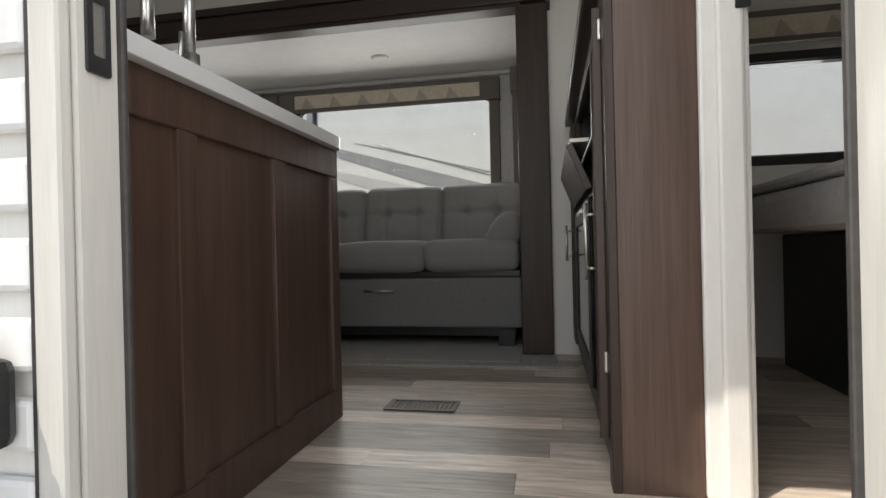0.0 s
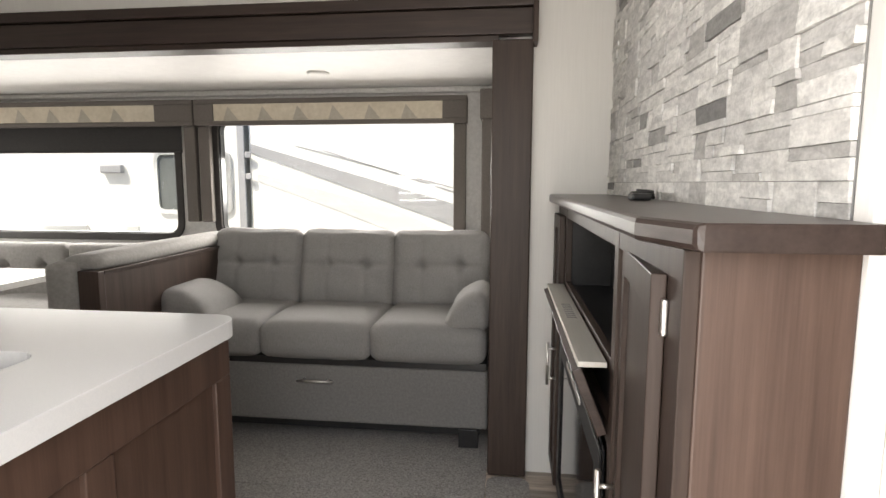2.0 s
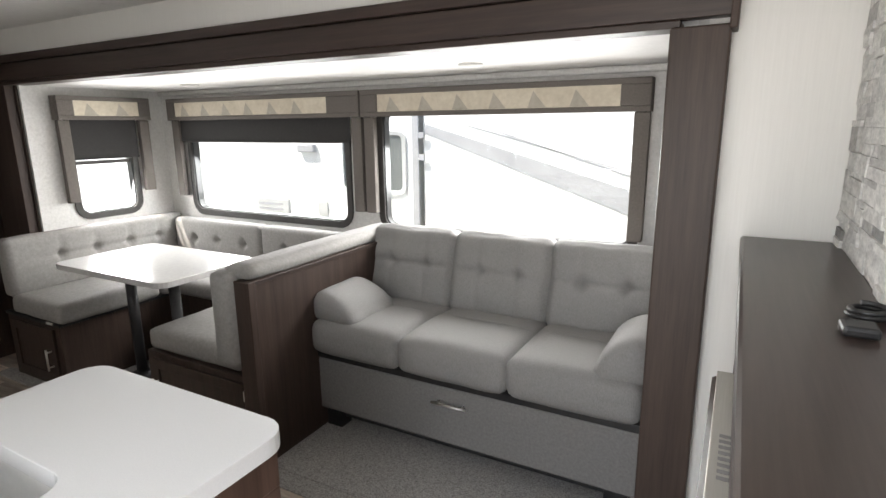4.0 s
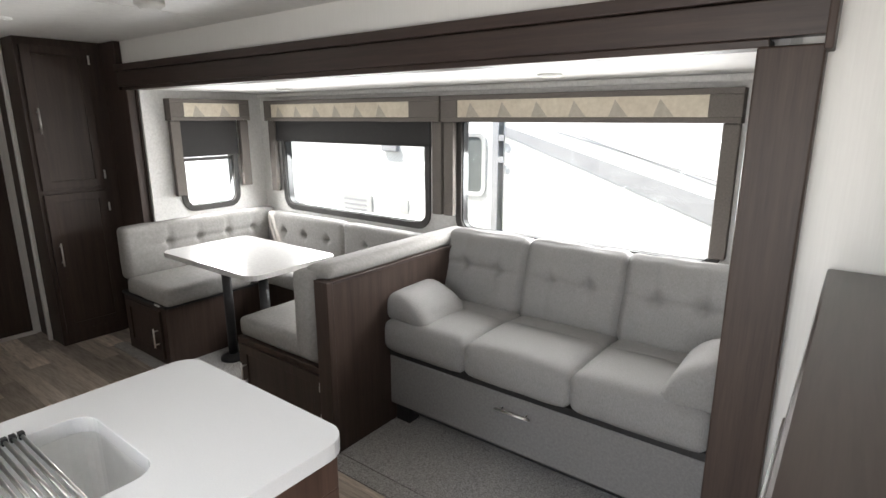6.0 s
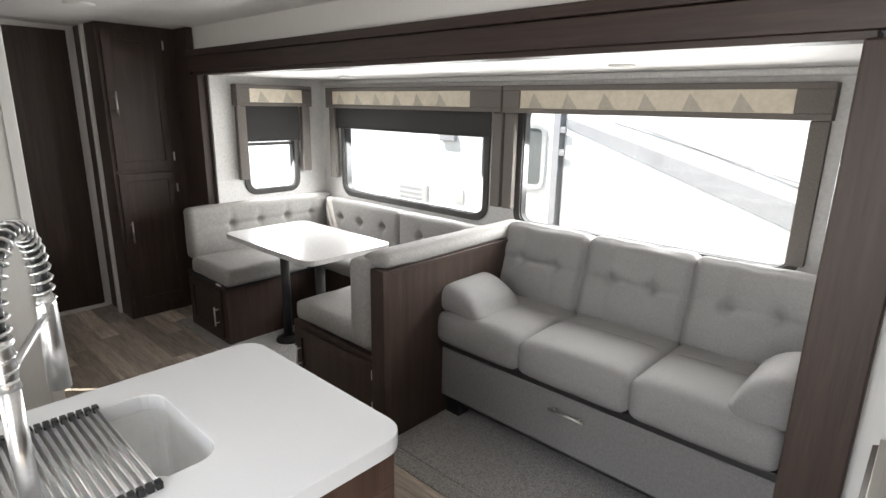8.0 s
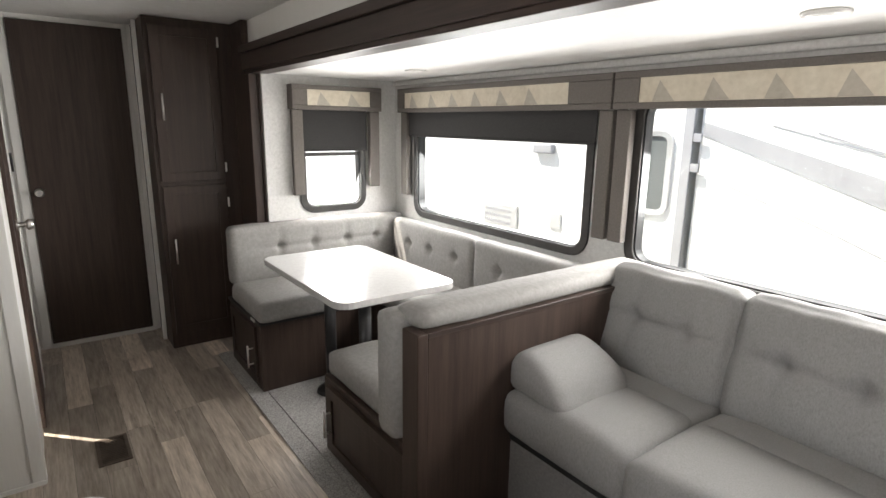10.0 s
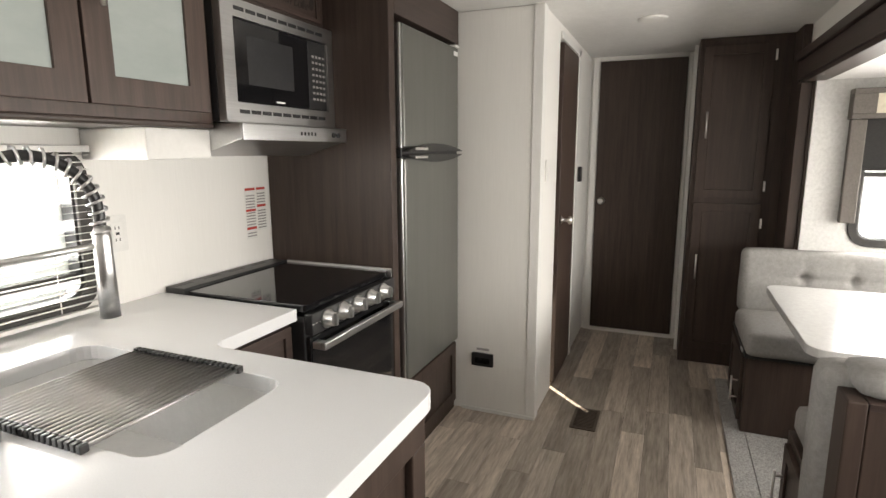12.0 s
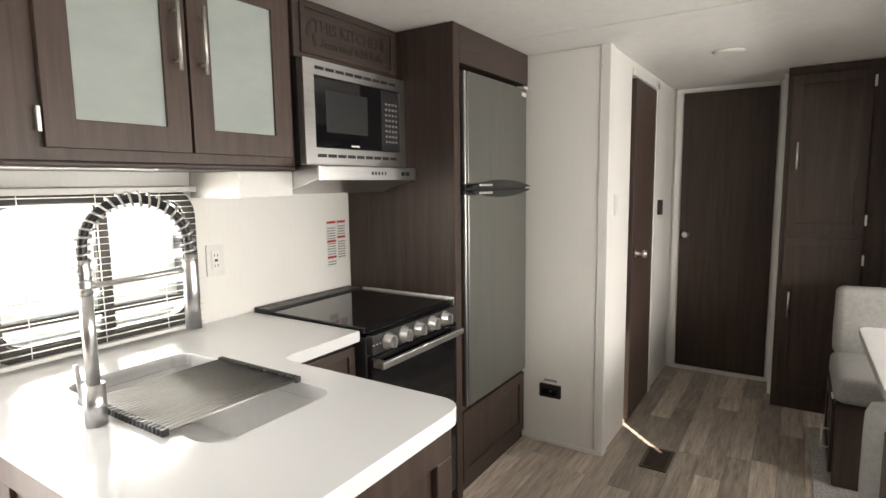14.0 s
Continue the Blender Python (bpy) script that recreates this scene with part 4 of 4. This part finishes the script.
plate("trim_kit", [rrect(0, 0, 0.582, 0.368, 0.004), rrect(0.05, 0.062, 0.545, 0.315, 0.004)], 0.0, 0.03, MW, STEEL, mw, 0.004)
boxes("door_glass", [(0.052, 0.43, 0.0, 0.024, 0.064, 0.313)], BLACKGLASS, mw, 0.003, MW)
boxes("keypad", [(0.432, 0.543, 0.0, 0.022, 0.064, 0.313)], BLACK, mw, 0.003, MW)
boxes("viewing_screen", [(0.11, 0.34, 0.0241, 0.0246, 0.12, 0.27)], BLACK, mw, 0, MW)
boxes("key", [(0.455 + 0.022 * i, 0.468 + 0.022 * i, 0.022, 0.0228, 0.10 + 0.022 * j, 0.108 + 0.022 * j) for i in range(4) for j in range(8)], INK, mw, 0, MW)
boxes("vent_slot", [(0.055 + 0.052 * i, 0.10 + 0.052 * i, 0.03, 0.0305, z, z + 0.012) for i in range(9) for z in (0.335, 0.028)], BLACK, mw, 0, MW)
box("badge", -2.21, -2.165, 0.3475, 0.3482, 1.562, 1.568, PLASTIC, mw, 0)
hood = thing("range_hood", -2.2, 0.22, 1.38, "white and steel range hood under the microwave", "range hood")
bm = bmesh.new()
prof = [(0.005, 1.487), (0.40, 1.487), (0.40, 1.438), (0.22, 1.385), (0.005, 1.385)]
for x in (-2.505, -1.93):
    vs = [bm.verts.new((x, y, z)) for y, z in prof]
    bm.faces.new(vs)
bm.verts.ensure_lookup_table()
for i in range(5):
    bm.faces.new([bm.verts[i], bm.verts[(i + 1) % 5], bm.verts[5 + (i + 1) % 5], bm.verts[5 + i]])
finish("canopy", bm, STEEL, hood, 0.004)
boxes("side_duct", [(-1.929, -1.70, 0.005, 0.275, 1.378, 1.467)], PLASTIC, hood, 0.004)
boxes("front_strip", [(-2.505, -1.93, 0.40, 0.406, 1.434, 1.486)], STEEL, hood, 0.002)
bm = bmesh.new()
for i in range(5):
    add_box(bm, -2.30 + 0.02 * i, -2.292 + 0.02 * i, 0.406, 0.4075, 1.455, 1.467)
for i in range(2):
    disc(bm, (-2.44 + 0.03 * i, 0.406, 1.46), 0.009, 0.008, axis="y", sides=12)
tagged(finish("buttons", bm, BLACK, hood), kind="stuff")

# kitchen blinds
bl = thing("mini_blind", -1.39, 0.03, 1.2, "white mini blind lowered over the kitchen window", "blind")
boxes("head_rail", [(-1.71, -1.06, 0.012, 0.042, 1.40, 1.42)], PLASTIC, bl, 0.003)
for i in range(22):
    z = 1.392 - 0.0205 * i
    bm = bmesh.new()
    add_box(bm, -1.70, -1.07, -0.011, 0.011, -0.0006, 0.0006, pose(0, 0.030, z, 6))
    finish("slat", bm, SLAT, bl)
boxes("bottom_rail", [(-1.70, -1.07, 0.02, 0.04, 0.930, 0.942)], PLASTIC, bl, 0.002)
boxes("ladder_cord", [(x, x + 0.002, 0.019, 0.021, 0.94, 1.40) for x in (-1.58, -1.38, -1.18)], PLASTIC, bl, 0)

ol = thing("wall_outlet", -1.783, 0.0, 1.147, "white double outlet with black test buttons on white wall", "outlet", "wall outlets")
MO = face("+y", -1.783, 0.0, 1.147)
plate("cover", [rrect(-0.036, -0.058, 0.036, 0.058, 0.005)], 0.001, 0.006, MO, PLASTIC, ol, 0.002)
plate("insert", [rrect(-0.018, -0.035, 0.018, 0.035, 0.003)], 0.006, 0.009, MO, TRIM, ol, 0.001)
boxes("slot", [(-0.008, -0.005, 0.009, 0.0094, z, z + 0.009) for z in (0.014, -0.024)] + [(0.005, 0.008, 0.009, 0.0094, z, z + 0.009) for z in (0.014, -0.024)] + [(-0.006, 0.006, 0.009, 0.0105, -0.004, 0.004)], BLACK, ol, 0, MO)
copy_thing(ol, Matrix.Translation((-1.005, 0.0, 1.162)))

lab = thing("warning_label", -2.43, 0.0, 1.2, "white safety label with red headings on the wall", "label")
ML = face("+y", -2.36, 0.0, 1.02)
boxes("sheet", [(0.0, 0.062, 0.001, 0.0016, 0.02, 0.235), (0.066, 0.125, 0.001, 0.0016, 0.05, 0.235)], PLASTIC, lab, 0, ML)
boxes("heading", [(0.003, 0.06, 0.0016, 0.0022, z, z + 0.010) for z in (0.222, 0.135, 0.06)] + [(0.069, 0.122, 0.0016, 0.0022, z, z + 0.010) for z in (0.222, 0.15)], RED, lab, 0, ML)
boxes("text_bar", [(0.005, 0.057, 0.0016, 0.0021, 0.03 + 0.012 * i, 0.035 + 0.012 * i) for i in range(15) if i not in (2, 9)] + [(0.071, 0.12, 0.0016, 0.0021, 0.06 + 0.012 * i, 0.065 + 0.012 * i) for i in range(13) if i not in (7,)], INK, lab, 0, ML)

fe = thing("fire_extinguisher", -0.88, 0.06, 0.3, "small white fire extinguisher with black head on the wall", "extinguisher")
tube("bottle", [(-0.88, 0.06, 0.30), (-0.88, 0.06, 0.31), (-0.88, 0.06, 0.52), (-0.88, 0.06, 0.56)], [0.038, 0.042, 0.042, 0.018], PLASTIC, fe, 20)
box("valve_head", -0.905, -0.855, 0.045, 0.075, 0.56, 0.60, BLACK, fe, 0.006)
box("bracket", -0.92, -0.84, 0.001, 0.02, 0.33, 0.50, BLACK, fe, 0.003)

# ---- hall ----
bd = thing("bathroom_door", -4.265, 1.0, 0.01, "brown wood-grain bathroom door standing slightly ajar", "door")
MB = face("+y", -3.742, 0.99, 0.012)
MB = Matrix.Translation((-4.265, 0.985, 0)) @ Matrix.Rotation(radians(0.5), 4, "Z") @ Matrix.Translation((4.265, -0.985, 0)) @ MB
plate("slab", [rrect(0.0, 0.0, 0.521, 1.97)], 0.0, 0.034, MB, WARM, bd, 0.003)
bm = bmesh.new()
tube("", [(0.045, 0.04, 0.99), (0.045, 0.05, 0.99), (0.045, 0.075, 0.99)], [0.025, 0.012, 0.01], None, sides=14, m=MB, bm=bm)
tube("", [(0.045, 0.075, 0.99), (0.045, 0.085, 0.99), (0.045, 0.105, 0.99)], [0.014, 0.026, 0.02], None, sides=14, m=MB, bm=bm)
finish("knob", bm, NICKEL, bd)
ed = thing("end_door", BACK, 1.38, 0, "dark brown door closed at the end of the hall", "door")
plate("slab", [rrect(0, 0, 0.585, 2.0)], 0.004, 0.032, face("+x", BACK, 1.085, 0.035), WOOD, ed, 0.003)
bm = bmesh.new()
tube("", [(0.045, 0.032, 0.99), (0.045, 0.042, 0.99), (0.045, 0.062, 0.99), (0.045, 0.085, 0.99)], [0.027, 0.012, 0.026, 0.019], None, sides=16, m=face("+x", BACK, 1.085, 0.035), bm=bm)
finish("knob", bm, NICKEL, ed)
st(boxes("trim_end_door", [(BACK + 0.001, BACK + 0.016, 1.03, 1.083, 0.0, CZ - 0.001), (BACK + 0.001, BACK + 0.016, 1.672, 1.70, 0.0, CZ - 0.001)], TRIM, bevel=0.004), "white casing of the end door")
pan = thing("pantry_cabinet", -4.65, 1.98, 0, "tall dark brown pantry cabinet with two panelled doors", "cabinet")
boxes("body", [(BACK + 0.002, -4.46, 1.725, 2.266, 0.0, CZ - 0.002)], WOOD, pan, 0.003)
shaker(pan, face("+x", -4.46, 1.75, 1.10), 0.38, 0.92, WOOD)
shaker(pan, face("+x", -4.46, 1.75, 0.10), 0.38, 0.97, WOOD)
bar_handle(pan, face("+x", -4.44, 1.79, 1.55), 0.16)
bar_handle(pan, face("+x", -4.44, 1.79, 0.66), 0.16)
for z in (0.95, 1.18, 1.95):
    boxes("hinge", [(-4.46, -4.437, 2.131, 2.142, z - 0.03, z + 0.03)], NICKEL, pan, 0.001)
boxes("side_filler", [(-4.459, -4.242, 2.225, 2.266, 0.0, CZ - 0.002)], WOOD, pan, 0.002)
st(boxes("trim_pantry", [(-4.70, -4.66, 1.70, 1.722, 0.0, CZ - 0.002)], TRIM, bevel=0.003), "white trim strip beside the pantry")

o2 = thing("floor_outlet", -3.259, 0.735, 0.297, "black recessed outlet cover low on the white wall", "outlet")
MF = face("+x", -3.26, 0.735, 0.297)
plate("cover", [rrect(-0.06, -0.036, 0.06, 0.036, 0.006)], 0.001, 0.012, MF, BLACK, o2, 0.003)
boxes("receptacle", [(-0.04, 0.04, 0.012, 0.022, -0.018, 0.012)], BLACKGLASS, o2, 0.004, MF)
boxes("caption", [(-0.035, 0.035, 0.001, 0.002, 0.05, 0.062)], INK, o2, 0, MF)
lsw = thing("light_switch", -3.42, 1.02, 1.297, "white wall switch on the hall wall", "switch")
ML2 = face("+y", -3.42, 1.016, 1.297)
plate("cover", [rrect(-0.035, -0.055, 0.035, 0.055, 0.005)], 0.001, 0.006, ML2, PLASTIC, lsw, 0.002)
boxes("rocker", [(-0.012, 0.012, 0.006, 0.011, -0.03, 0.03)], TRIM, lsw, 0.002, ML2)
th = thing("thermostat", -4.45, 1.02, 1.24, "small black control on the hall wall", "thermostat")
plate("case", [rrect(-0.04, -0.05, 0.04, 0.05, 0.01)], 0.001, 0.02, face("+y", -4.47, 1.016, 1.24), BLACK, th, 0.004)

# floor registers


def register(x, y, wx, wy, mat):
    e = thing("floor_register", x, y, 0, "bronze slotted metal floor vent flush in the planks", "vent", "floor vents")
    plate("frame", [rrect(x - wx / 2, y - wy / 2, x + wx / 2, y + wy / 2, 0.004), rrect(x - wx / 2 + 0.014, y - wy / 2 + 0.014, x + wx / 2 - 0.014, y + wy / 2 - 0.014)], 0.001, 0.006, FLAT, mat, e, 0.001)
    n = 14
    boxes("slats", [(x - wx / 2 + 0.014 + (wx - 0.028) * i / n, x - wx / 2 + 0.014 + (wx - 0.028) * (i + 0.45) / n, y - wy / 2 + 0.014, y + wy / 2 - 0.014, 0.0005, 0.004) for i in range(n)], mat, e, 0)
    # thin black sheet on the planks, painting the dark depth below the slats
    box("duct_shade", x - wx / 2 + 0.014, x + wx / 2 - 0.014, y - wy / 2 + 0.014, y + wy / 2 - 0.014, 0.0002, 0.0004, BLACK, e, 0)


BRONZE = surface("bronze_vent", (0.09, 0.07, 0.055), (0.14, 0.11, 0.09), rough=0.45, metal=0.5, bump=0.0)
register(-0.73, 1.306, 0.25, 0.125, BRONZE)
register(-3.37, 1.27, 0.24, 0.13, BRONZE)

# ceiling fixtures


def puck(x, y, z, r, label, name="ceiling_light", cat="light", group="ceiling lights"):
    e = thing(name, x, y, z, label, cat, group)
    bm = bmesh.new()
    tube("", [(x, y, z - 0.0005), (x, y, z - 0.006), (x, y, z - 0.012)], [r, r, r * 0.8], None, sides=28, bm=bm)
    finish("ring", bm, PLASTIC, e)
    bm = bmesh.new()
    disc(bm, (x, y, z - 0.0135), r * 0.72, 0.0015)
    finish("lens", bm, LENS, e)


puck(-2.48, 1.34, CZ, 0.075, "round white flush ceiling light")
puck(-3.775, 1.47, CZ, 0.075, "round white flush ceiling light")
puck(-1.0, 1.2, CZ, 0.075, "round white flush ceiling light")
puck(-1.30, 2.75, SZ, 0.055, "small round white slide-out ceiling light")
puck(-3.28, 2.85, SZ, 0.055, "small round white slide-out ceiling light")
sm = thing("smoke_alarm", -2.73, 1.75, CZ, "round white smoke alarm on the ceiling", "smoke alarm")
bm = bmesh.new()
tube("", [(-2.73, 1.75, CZ - 0.0005), (-2.73, 1.75, CZ - 0.022), (-2.73, 1.75, CZ - 0.03), (-2.73, 1.75, CZ - 0.042)], [0.062, 0.062, 0.05, 0.04], None, sides=28, bm=bm)
finish("case", bm, PLASTIC, sm)
st(boxes("trim_ceiling_seam", [(x, x + 0.012, 0.02, 2.2, CZ - 0.003, CZ - 0.0005) for x in (-1.62, -2.95)], CEIL, bevel=0.001), "white ceiling seam strip")

# carpet on the slide-out floor with a bound lip
st(plate("carpet", [rrect(-4.07, 2.03, -0.43, WY - 0.003, 0.03)], -0.003, 0.011, FLAT, CARPET, bevel=0.004), "mottled grey carpet on the slide-out floor")
st(plate("carpet_front", [rrect(-0.427, 2.03, -0.255, 2.197, 0.05)], -0.003, 0.011, FLAT, CARPET, bevel=0.004), "mottled grey carpet tongue beside the pillar")
st(plate("carpet_lip", [rrect(-4.2, 1.935, -0.165, 2.027, 0.03)], 0.0005, 0.009, FLAT, CARPET, bevel=0.004), "grey carpet lip along the slide-out")

# ---- bedroom ----
bed = thing("bed", 1.3, 1.5, 0, "bare quilted mattress on a black platform", "bed")
boxes("platform", [(0.72, 2.3, 0.95, 2.1, 0.0, 0.575)], BLACK, bed, 0.01)
boxes("mattress", [(0.45, 2.35, 0.85, 2.2, 0.58, 0.72)], MATTRESS, bed, 0.04)
boxes("pillow_top", [(0.46, 2.34, 0.86, 2.19, 0.722, 0.76)], MATTRESS, bed, 0.02)
boxes("label_patch", [(0.60, 0.70, 0.846, 0.8495, 0.62, 0.70)], PLASTIC, bed, 0)
valance(face("-y", 0, 2.27, 0), 0.42, 1.12, 1.60, 0, 0, 0.47, 1.06, "taupe valance over the bedroom window")

# ---- outside ----
st(box("ground", -300, 300, -300, 300, -0.95, -0.80, GRAVEL, bevel=0), "grey gravel lot")
ext = thing("entry_door_frame", -0.345, -0.06, 0, "aluminium entry door frame with rounded corners", "door frame", kind="structure")
mE = face("-y", 0, -0.056, 0)
plate("flange", [rrect(-0.805, -0.055, 0.035, 1.955, 0.05), rrect(-0.77, -0.015, -0.005, 1.92, 0.035)], 0.0, 0.022, mE, CREAMPAINT, ext, 0.006)
plate("seal", [rrect(-0.773, -0.018, -0.002, 1.928, 0.04), rrect(-0.757, -0.002, -0.018, 1.902, 0.035)], -0.064, -0.0555, mE, RUBBER, ext, 0.003)
plate("drip_edge", [rrect(-0.812, -0.062, 0.042, 1.962, 0.055), rrect(-0.8055, -0.0555, 0.0355, 1.9555, 0.05)], 0.0, 0.018, mE, RUBBER, ext, 0.002)
plate("jamb", [rrect(-0.774, -0.019, -0.001, 1.929, 0.04), rrect(-0.765, -0.01, -0.01, 1.91, 0.035)], -0.055, -0.001, mE, CREAMPAINT, ext)
sid = thing("trailer_siding", -1.5, -0.07, 0.5, "white ribbed aluminium siding on the trailer outside", "siding", kind="structure")
boxes("rib", [(-5.0, -0.814, -0.072, -0.056, -0.25 + 0.085 * i, -0.25 + 0.085 * i + 0.058) for i in range(28)], SIDING, sid, 0.012)
boxes("rib_near", [(0.044, 2.4, -0.072, -0.056, -0.25 + 0.085 * i, -0.25 + 0.085 * i + 0.058) for i in range(28)], SIDING, sid, 0.012)
lt = thing("door_catch", -0.865, -0.1, 0.42, "black plastic door catch with a chrome hook", "door catch")
boxes("block", [(-0.905, -0.825, -0.125, -0.073, 0.355, 0.45)], BLACK, lt, 0.014)
boxes("jaw", [(-0.90, -0.88, -0.15, -0.125, 0.37, 0.44), (-0.85, -0.83, -0.15, -0.125, 0.37, 0.44)], BLACK, lt, 0.006)
tube("hook", [(-0.905, -0.10, 0.46), (-0.865, -0.105, 0.467), (-0.835, -0.105, 0.46)], [0.008, 0.013, 0.008], NICKEL, lt, 10)
jst = thing("jamb_strike", -0.764, -0.03, 0.80, "black slotted strike plate screwed to the aluminium door jamb", "strike plate")
plate("plate_body", [rrect(-0.016, -0.05, 0.016, 0.05, 0.004), rrect(-0.008, -0.03, 0.008, 0.03, 0.003)], 0.0, 0.004, face("+x", -0.7645, -0.03, 0.80), BLACK, jst)
plate("latch_slot", [rrect(-0.0085, -0.0305, 0.0085, 0.0305, 0.003)], 0.0, 0.001, face("+x", -0.7645, -0.03, 0.80), NICKEL, jst)
stp = thing("entry_step", -0.345, -0.25, -0.3, "folding aluminium entry step below the door", "step")
boxes("tread", [(-0.65, -0.04, -0.35, -0.08, -0.29, -0.26), (-0.65, -0.04, -0.62, -0.36, -0.52, -0.49)], ALU, stp, 0.004)
boxes("stringer", [(-0.67, -0.652, -0.62, -0.08, -0.80, -0.27), (-0.038, -0.02, -0.62, -0.08, -0.80, -0.27)], ALU, stp, 0.004)

nt = thing("parked_trailer", -6.0, 4.1, -0.8, "white travel trailer parked close beside the slide-out", "trailer")
boxes("body", [(-14.0, -2.37, 4.03, 6.4, -0.25, 2.6)], SIDING, nt, 0.03)
boxes("corner_trim", [(-2.385, -2.33, 4.012, 4.029, -0.25, 2.58)], GREYVINYL, nt, 0.004)
boxes("trim_clip", [(-2.325, -2.28, 4.008, 4.024, z, z + 0.045) for z in (1.24, 1.40)], GREYVINYL, nt, 0.003)
MN = face("-y", 0, 4.03, 0)
plate("window_frame", [rrect(-3.07, 0.97, -2.44, 1.46, 0.07), rrect(-3.035, 1.005, -2.475, 1.425, 0.045)], 0.0, 0.02, MN, ALU, nt, 0.004)
plate("window_pane", [rrect(-3.035, 1.005, -2.475, 1.425, 0.045)], -0.004, 0.006, MN, NGLASS, nt)
boxes("vent_cover", [(-4.04, -3.66, 0.0, 0.02, 0.70, 0.88)], ALU, nt, 0.008, MN)
boxes("vent_slot", [(-4.01, -3.72, 0.02, 0.023, 0.73 + 0.045 * i, 0.75 + 0.045 * i) for i in range(3)], GREYVINYL, nt, 0, MN)
boxes("porch_light", [(-3.50, -3.32, 0.0, 0.045, 1.285, 1.35)], GREYVINYL, nt, 0.01, MN)
boxes("small_hatch", [(-3.33, -3.23, 0.0, 0.015, 0.77, 0.88)], ALU, nt, 0.005, MN)
for x in (-9.0, -7.9):
    bm = bmesh.new()
    tube("", [(x, 4.15, -0.47), (x, 4.38, -0.47)], 0.33, None, sides=28, bm=bm)
    finish("wheel", bm, BLACK, nt)
n2 = thing("parked_camper", 1.0, 5.0, -0.8, "white camper with sweeping grey stripes parked beside the slide-out", "trailer")
boxes("body", [(-2.32, 7.0, 4.05, 6.6, -0.3, 2.9)], SIDING, n2, 0.03)
MN2 = face("-y", 0, 4.049, 0)
plate("stripe", [[(-2.29, 1.505), (-2.29, 1.435), (-0.87, 0.945), (0.5, 0.35), (2.2, -0.15), (2.2, 0.1), (0.5, 0.68), (-0.77, 1.07)]], 0.0, 0.004, MN2, GREYVINYL, n2)
for p, q, w in (((-1.95, 1.495), (0.4, 0.885), 0.012), ((-1.75, 1.465), (0.4, 0.80), 0.016)):
    plate("pinstripe", [[p, (p[0], p[1] - w * 0.4), (q[0], q[1] - w), q]], 0.0, 0.004, MN2, GREYVINYL, n2)
plate("faded_stripe", [[(-2.25, 1.285), (-2.25, 1.225), (-1.6, 1.0), (-0.9, 0.73), (-0.6, 0.60), (-0.55, 0.73), (-1.2, 1.03)]], 0.0, 0.003, MN2, PALEVINYL, n2)
for x in (2.6, 3.6):
    bm = bmesh.new()
    tube("", [(x, 4.7, -0.47), (x, 4.95, -0.47)], 0.33, None, sides=28, bm=bm)
    finish("wheel", bm, BLACK, n2)

# ---- pieces: floor planks and stones ----
pw, pl = 0.112, 0.915
bm = bmesh.new()
add_box(bm, 0, 1, 0, pw - 0.0012, -0.004, 0.0)
pm = bpy.data.meshes.new("plank")
bmesh.ops.recalc_face_normals(bm, faces=bm.faces)
bm.to_mesh(pm)
bm.free()
pm.materials.append(PLANK)
rng = random.Random(5)
rows = 21
for j in range(rows):
    y = 0.0 + j * pw
    x = BACK - rng.random() * pl
    while x < 2.39:
        a, b = max(x, BACK), min(x + pl - 0.0012, 2.39)
        if b - a > 0.03:
            o = new("plank", pm)
            o.parent = floor
            o.location = (a, y, 0)
            o.scale = (b - a, 1 if y + pw < 2.311 else max(0.05, (2.311 - y) / pw), 1)
        x += pl

stone_meshes = []
for k in range(10):
    bm = bmesh.new()
    add_box(bm, 0, 0.014, 0, 1, 0, 1)
    bmesh.ops.subdivide_edges(bm, edges=[e for e in bm.edges if abs(e.verts[0].co.y - e.verts[1].co.y) > 0.5], cuts=2)
    for v in bm.verts:
        if v.co.x < 0.001:
            v.co.x += 0.006 * noise.noise(Vector((k * 7.1, v.co.y * 3, v.co.z * 2)))
    me = bpy.data.meshes.new("stone")
    bmesh.ops.recalc_face_normals(bm, faces=bm.faces)
    bm.to_mesh(me)
    bm.free()
    me.materials.append(STONE)
    stone_meshes.append(me)


def lay_stone(y, w, z, h):
    o = new("stone", stone_meshes[rng.randrange(10)])
    o.parent = wall_stone
    o.location = (PX - rng.uniform(0.002, 0.013), y, z)
    o.scale = (1, w - 0.0012, h - 0.0012)


z = 1.172
while z < CZ - 0.004:
    course = min(rng.choice((0.046, 0.054, 0.062)), CZ - 0.002 - z)
    y = 0.742
    while y < 2.2655:
        w = min(rng.choice((0.075, 0.10, 0.13, 0.17)) * rng.uniform(0.85, 1.15), 2.267 - y)
        if 2.267 - y - w < 0.03:
            w = 2.267 - y
        kind = rng.random()
        if kind < 0.38 or course < 0.035:
            lay_stone(y, w, z, course)
        elif kind < 0.9:
            cut = course * rng.choice((0.3, 0.42, 0.6, 0.72))
            lay_stone(y, w, z, cut)
            lay_stone(y, w, z + cut, course - cut)
        else:
            for q in range(2):
                lay_stone(y + q * w / 2, w / 2, z, course * 0.45)
            lay_stone(y, w, z + course * 0.45, course * 0.55)
        y += w
    z += course
